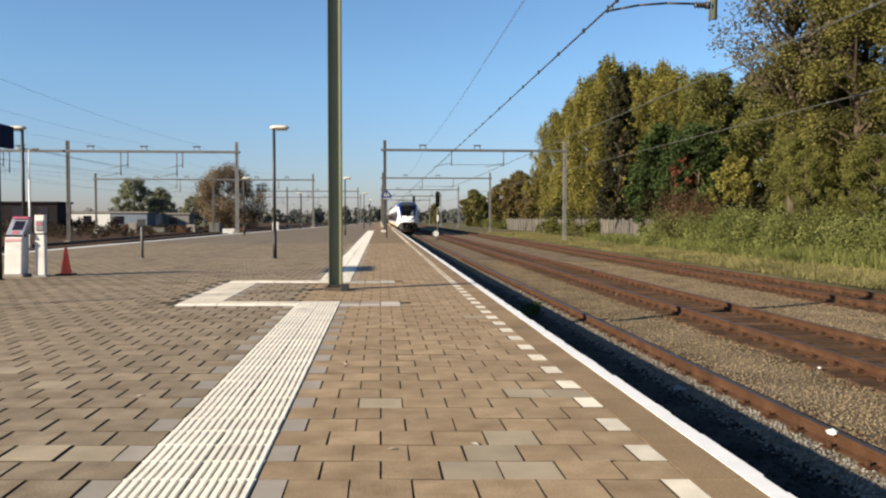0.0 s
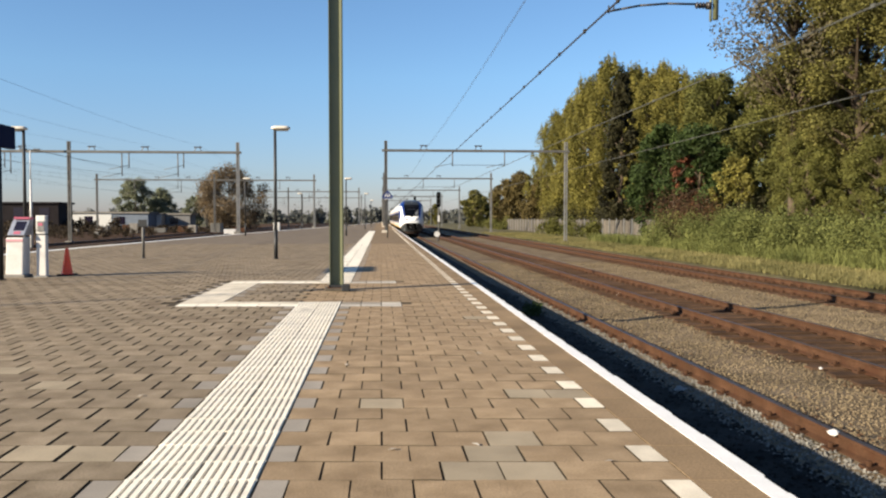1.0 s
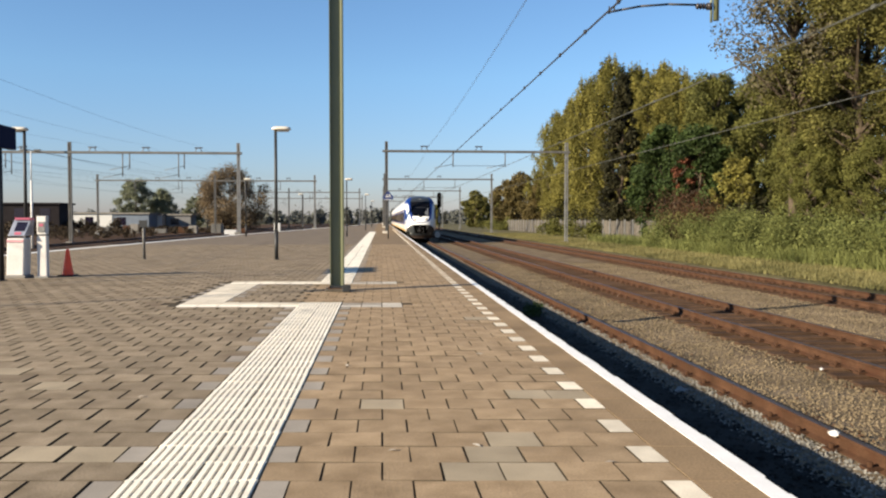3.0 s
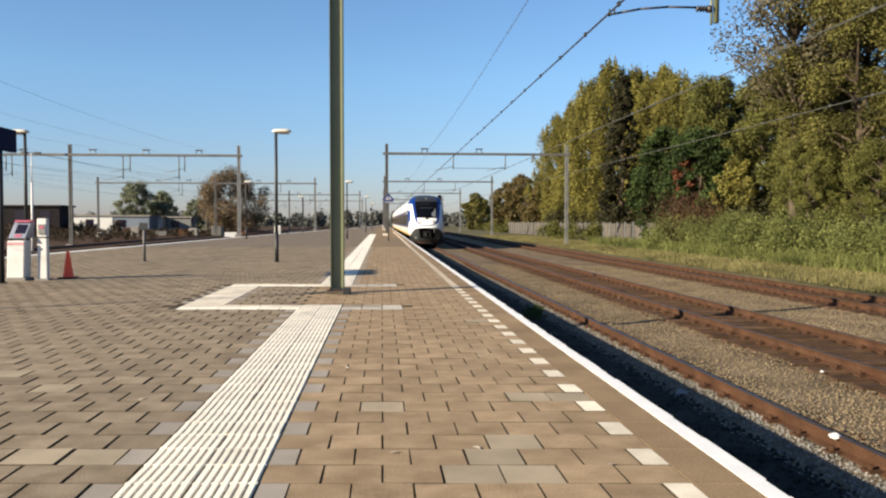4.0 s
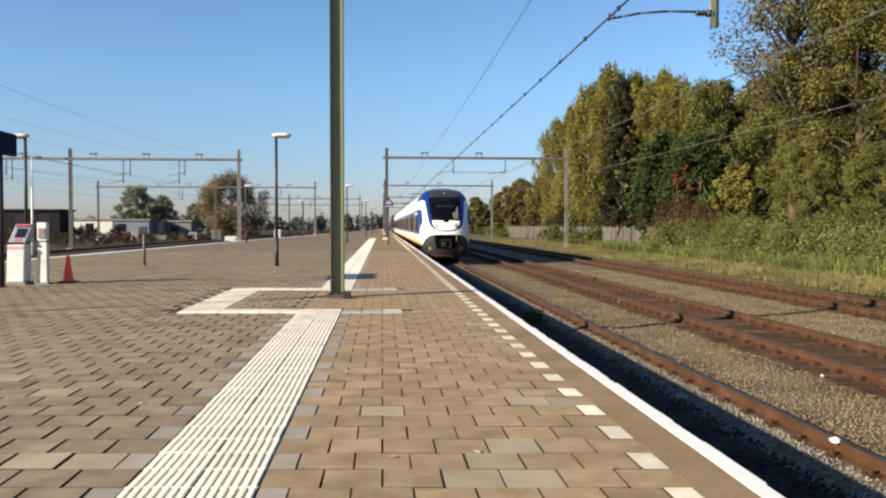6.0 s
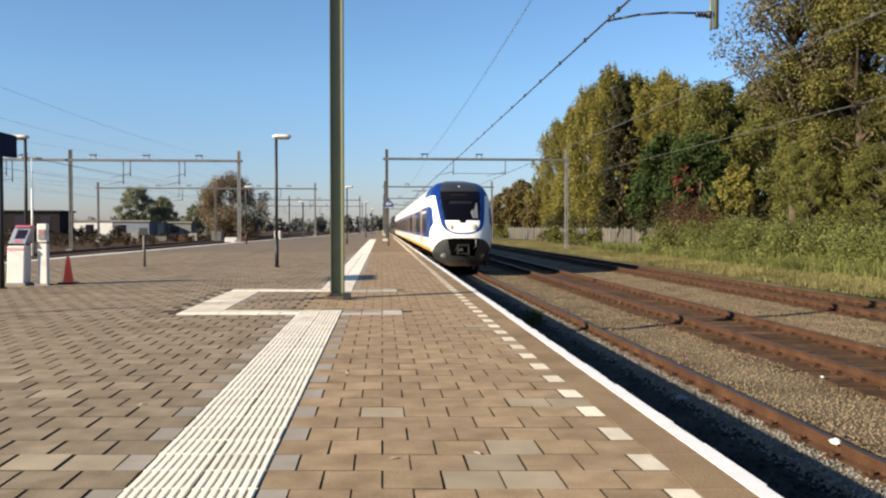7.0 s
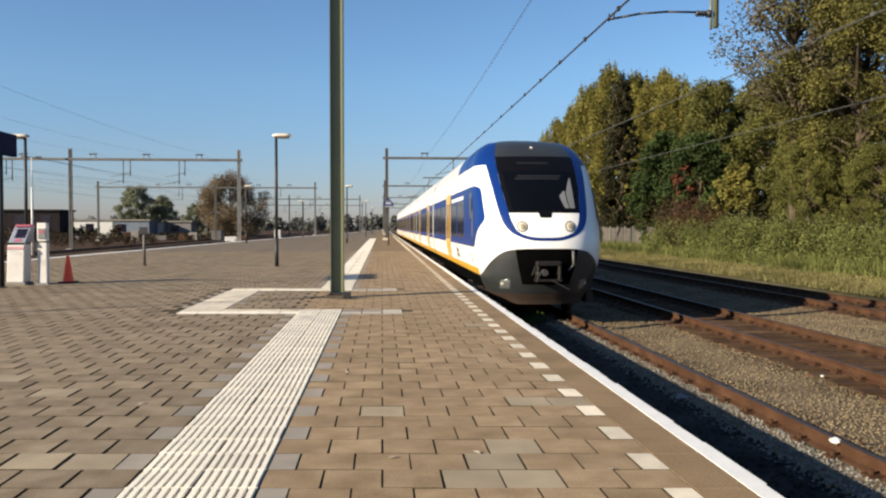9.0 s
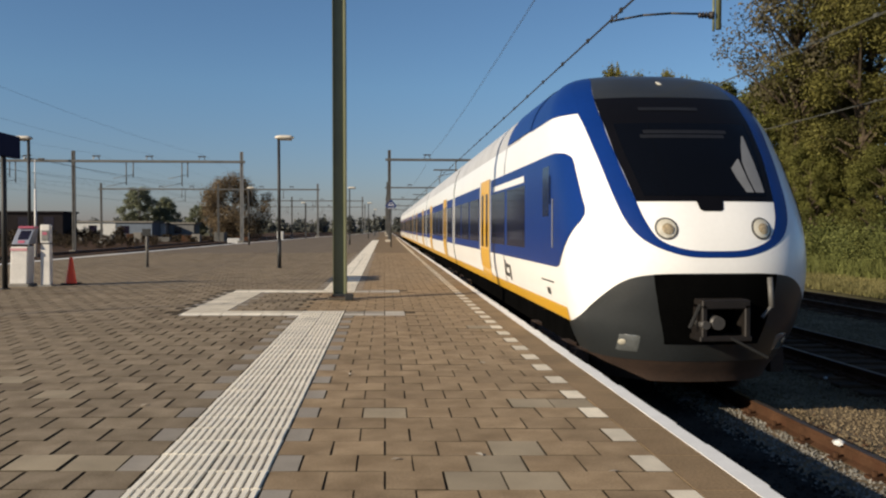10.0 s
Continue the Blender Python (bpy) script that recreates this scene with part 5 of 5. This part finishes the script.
def yard_mast():
    g = empty("floodlight_pole", "slim pale floodlight pole with two small heads", "lamp post", at=(-25.0, 60, -0.86))
    bm = bmesh.new()
    tube(bm, (0, 0, 0), (0, 0, 4.9), 0.1, 0.07)
    tube(bm, (0, 0, 4.9), (0, 0, 7.0), 0.04, 0.035)
    part("pole", bm, m_white_worn, g)
    for s in (-1, 1):
        bm = bmesh.new()
        box(bm, s * 0.45 - 0.22, s * 0.45 + 0.22, -0.1, 0.1, 7.0, 7.1)
        bevel(bm, 0.02, 1)
        part("lamp_head", bm, m_steel_dark, g)


yard_mast()


def block(x, y, w, d, h, m, label):
    bm = bmesh.new()
    box(bm, -w / 2, w / 2, -d / 2, d / 2, 0, h)
    bevel(bm, 0.06, 2)
    o = part("yard_block", bm, m)
    o.location = (x, y, -0.87)
    tagged(o, label, "block", "yard clutter")


block(-36.5, 108, 0.9, 0.8, 0.75, m_white, "small white block beside the yard tracks")
block(-20.5, 112, 1.6, 0.9, 0.7, m_white, "low white block beside the yard tracks")
block(-15.0, 118, 0.9, 0.8, 1.6, m_white, "white cabinet beside the yard tracks")
for k in range(9):
    block(-44 + k * 2.7, 120 + (k * 37 % 11), 1.2 + (k % 3) * 0.5, 1.0, 0.7 + (k % 4) * 0.25, (m_concrete, m_steel_dark, m_rust)[k % 3], ("pale concrete block in the yard", "dark steel crate in the yard", "rusty scrap pile in the yard")[k % 3])


# ---- paving, piece by piece ----
def paver_shape(w, d, gap_x=0.0095, gap_y=0.0052, cham=0.0009):
    """Corner points and faces of one chamfered paver centred on the origin, top at z = 0."""
    hx, hy = w / 2 - gap_x / 2, d / 2 - gap_y / 2
    c = cham
    ring = lambda x, y, z: [(-x, -y, z), (x, -y, z), (x, y, z), (-x, y, z)]
    v = ring(hx - c, hy - c * 0.7, 0) + ring(hx, hy, -c) + ring(hx, hy, -0.03)
    v = [(x, y + SKEW * x, z) for x, y, z in v]
    f = [(0, 1, 2, 3)]
    for a in (0, 4):
        for k in range(4):
            f.append((a + k, a + 4 + k, a + 4 + (k + 1) % 4, a + (k + 1) % 4))
    return v, f


def paver_mesh(name, w, d, material):
    v, f = paver_shape(w, d)
    me = bpy.data.meshes.new(name)
    me.from_pydata(v, [], f)
    me.materials.append(material)
    me.materials.append(m_grout)
    me.polygons.foreach_set("material_index", [0] + [1] * (len(f) - 1))
    return me


def tactile_mesh(name, material, ridges=7, across=False):
    """A guiding tile: flat base with raised ribs and a plain rim at its ends."""
    bm = bmesh.new()
    h = P / 2 - 0.003
    box(bm, -h, h, -h, h, -0.03, -0.003)
    step = 2 * h / ridges
    for k in range(ridges):
        x = -h + (k + 0.5) * step
        b = step * 0.39
        lo = [(x - b, -h, -0.003), (x + b, -h, -0.003), (x + b, h, -0.003), (x - b, h, -0.003)]
        hi = [(x - b * 0.75, -h, 0.006), (x + b * 0.75, -h, 0.006), (x + b * 0.75, h, 0.006), (x - b * 0.75, h, 0.006)]
        a, c = [bm.verts.new(p) for p in lo], [bm.verts.new(p) for p in hi]
        bm.faces.new(c)
        for j in range(4):
            bm.faces.new((a[j], a[(j + 1) % 4], c[(j + 1) % 4], c[j]))
    for y in (-h + 0.004, h - 0.004):
        box(bm, -h, h, y - 0.005, y + 0.005, -0.003, 0.0025)
    if across:
        bmesh.ops.rotate(bm, verts=bm.verts[:], cent=(0, 0, 0), matrix=Matrix.Rotation(radians(90), 3, "Z"))
    for v in bm.verts:
        v.co.y += SKEW * v.co.x
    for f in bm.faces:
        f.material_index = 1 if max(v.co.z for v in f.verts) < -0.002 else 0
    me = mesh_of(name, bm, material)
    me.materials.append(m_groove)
    return me


def paving(slab):
    rng = random.Random(8)
    full = paver_mesh("paver", P, P, m_paver)
    full_left = paver_mesh("paver", P, P, m_paver_left_one)
    full_light = paver_mesh("paver", P, P, m_paver_light)
    full_grey = paver_mesh("paver", P, P, m_paver_grey)
    half_grey = paver_mesh("paver", P / 2, P, m_paver_grey)
    half_wide = paver_mesh("paver", P / 2 + 0.006, P, m_paver_grey)
    half_white = paver_mesh("paver", P / 2, P, m_dash)
    rib = tactile_mesh("tactile_tile", m_tactile)
    rib_worn = tactile_mesh("tactile_tile", m_tactile_worn, across=True)
    full_worn = paver_mesh("paver", P, P, m_tactile_worn)
    flat_white = paver_mesh("paver", P, P, m_tactile)
    v0, f0 = paver_shape(P, P)
    v0, f0 = np.array(v0), np.array(f0)
    joined = {"left": [], "right": []}
    placed = 0

    def put(name, me, x, y, z=0.0):
        o = new(name, me)
        o.parent = slab
        o.location = (x + rng.gauss(0, 0.0012), y + SKEW * x + rng.gauss(0, 0.0008), z)
        o.rotation_euler = (rng.gauss(0, 0.0035), rng.gauss(0, 0.0035), rng.gauss(0, 0.006))
        return o
    # pale replacement slabs, as (row, column)
    light = {(1, 1), (0, 1), (0, 2), (2, 2), (5, -1), (6, 3), (6, 4), (1, -6), (1, -7), (7, -9), (9, -11), (9, -12), (21, 3)}
    for n in range(-25, 124):
        y = ROW0 + (n + 0.5) * P
        odd = n % 2 != 0
        in_band = n in (26, 27, 40, 41)
        strip = not (28 <= n <= 39)
        for k in range(-44, 6):
            x0 = (k + (0.5 if odd else 0.0)) * P
            if x0 + P > 5 * P + 1e-6:
                continue
            x0 = round(x0, 5)
            mid = x0 + P / 2
            if strip and -4 * P - 1e-4 < x0 and x0 + P < -2 * P + 1e-4:
                continue
            if strip and odd and (abs(x0 + 4.5 * P) < 1e-3 or abs(x0 + 2.5 * P) < 1e-3):
                continue
            if in_band and -10 * P - P * 0.6 < x0 < 1 * P - 0.01:
                continue
            if 28 <= n <= 39 and -10 * P - P * 0.6 < x0 < -8 * P - 0.01:
                continue
            z = rng.gauss(0, 0.0012)
            if mid < -4 * P:
                mid = -4.145 * P + (mid + 4 * P) * 1.04
            if (n, k) in light:
                put("paver", full_light, mid, y, z)
            elif placed < 290 and -5.5 * P < mid and n < 24:
                put("paver", full if mid > -3 * P else full_left, mid, y, z)
                placed += 1
            else:
                joined["left" if mid < -4 * P else "right"].append((mid, y + SKEW * mid, z - 0.0005))
        if strip:
            for k in (-4, -3):
                o = put("tactile_tile", rib if n < 60 else flat_white, -2 * P + (k + 2.5) * P * WIDE, y)
                o.scale = (WIDE, 1, 1)
            if odd and not in_band:
                put("paver", half_wide, -4.4 * P - 0.002, y)
                put("paver", half_grey, -1.75 * P, y)
        if in_band:
            for k in range(-10, -4):
                put("tactile_tile", flat_white if n in (26, 40) else rib_worn, (k + 0.5) * P, y)
            for k in range(-2, 1):
                put("paver", full_worn if n in (26, 40) or k > -1 else full_grey, (k + 0.5) * P, y)
        if 28 <= n <= 39:
            for k in (-10, -9):
                put("tactile_tile", rib_worn, (k + 0.5) * P, y)
            if odd:
                put("paver", half_grey, -10.25 * P, y)
                put("paver", half_grey, -7.75 * P, y)
        if odd:
            put("paver", half_white, 4.75 * P, y, 0.0015)
    for side, m_field in (("left", m_paver_left), ("right", m_paver_far)):
        c = np.array(joined[side])
        tilt = np.random.default_rng(4).normal(0, 0.004, (len(c), 2))
        v = v0[None] + c[:, None, :]
        v[:, :, 2] += v0[None, :, 0] * tilt[:, None, 0] + v0[None, :, 1] * tilt[:, None, 1]
        f = f0[None] + (np.arange(len(c)) * len(v0))[:, None, None]
        me = leaves_mesh("paver_field", v.reshape(-1, 3), f.reshape(-1, 4), m_field)
        me.materials.append(m_grout)
        me.polygons.foreach_set("material_index", np.tile(np.array([0] + [1] * (len(f0) - 1), dtype=np.int32), len(c)))
        ob = new("paver_field", me)
        ob.parent = slab
        tagged(ob, kind="stuff")
    bm = bmesh.new()
    for n in range(125, 330, 2):
        box(bm, 4.5 * P, 5 * P, ROW0 + n * P, ROW0 + (n + 1) * P, -0.01, 0.003)
    tagged(part("dash_row", bm, m_dash, slab), kind="stuff")
    # the guiding strip goes on to the end of the platform
    bm = bmesh.new()
    box(bm, -2 * P - 2 * P * WIDE, -2 * P, ROW0 + 124 * P, 82, -0.01, 0.004)
    part("tactile_strip", bm, m_tactile, slab, "white guiding strip running along the platform")


paving(platform_slab)


def litter(name, x, y, z, r, material, label, seed):
    """A small crumpled scrap or stone."""
    bm = bmesh.new()
    bmesh.ops.create_icosphere(bm, subdivisions=2, radius=r)
    for v in bm.verts:
        v.co *= 1 + 0.5 * noise.noise(v.co * (1.6 / r) + Vector((seed, 0, 0)))
        v.co.z *= 0.55
    o = part(name, bm, material)
    o.location = (x, y, z)
    return tagged(o, label, "litter", "litter by the tracks")


litter("paper_scrap", 4.262, 7.26, RAIL - 0.012, 0.055, m_white, "crumpled white paper scrap lying on the rail", 1)
litter("white_stone", 6.85, 22.6, BED + 0.03, 0.11, m_white, "pale stone lying on the ballast", 2)
litter("white_stone", 6.36, 11.2, BED + 0.03, 0.03, m_white, "pale stone lying on the ballast", 3)
litter("plastic_bag", 3.76, 9.85, BED + 0.04, 0.085, m_steel, "grey plastic scrap in the ballast", 4)
litter("white_stone", 8.4, 24.4, BED + 0.03, 0.08, m_white, "pale stone lying on the ballast", 5)


def weed(x, y, seed):
    rng = np.random.default_rng(seed)
    v, f = leaf_cloud(rng, [(0, 0, 0.1), (0.12, 0.1, 0.16), (-0.1, 0.2, 0.12)], [0.14, 0.13, 0.12], 260, 0.035, 1.0, 0.2)
    o = new("weed", leaves_mesh("weed", v, f, m_leaf["green"]))
    o.location = (x, y, BED)
    tagged(o, "small green weed growing in the ballast", "plant", "weeds", "stuff")


weed(3.35, 17.6, 1)
weed(3.5, 18.4, 2)


def fallen_leaf(x, y, turn):
    bm = bmesh.new()
    sheet(bm, [[(-0.03, 0, 0.004), (0.0, -0.012, 0.009), (0.03, 0, 0.005)], [(-0.028, 0.006, 0.003), (0.0, 0.012, 0.006), (0.032, 0.004, 0.003)]])
    o = part("fallen_leaf", bm, m_tactile_worn)
    o.location, o.rotation_euler = (x, y, 0.002), (0, 0, turn)
    tagged(o, "small pale dry leaf lying on the paving", "leaf", "fallen leaves")


for x, y, a in ((0.06, 4.33, 0.4), (-1.69, 5.79, 1.2), (0.52, 4.39, 2.2), (1.17, 4.03, 0.1), (-0.3, 6.9, 1.9), (-3.3, 8.0, 0.8), (0.9, 7.4, 2.9)):
    fallen_leaf(x, y, a)


# ---- what moves ----
def motions():
    # the train runs in along its track and slows a little
    rows = []
    for k in range(21):
        t = k * 0.5
        s = 10.0 - t
        rows.append((t, pose(TRACKS[0], 8.35 + 8.7 * s + 0.08 * s * s, 0)))
    walk(commuter_train, rows)


motions()
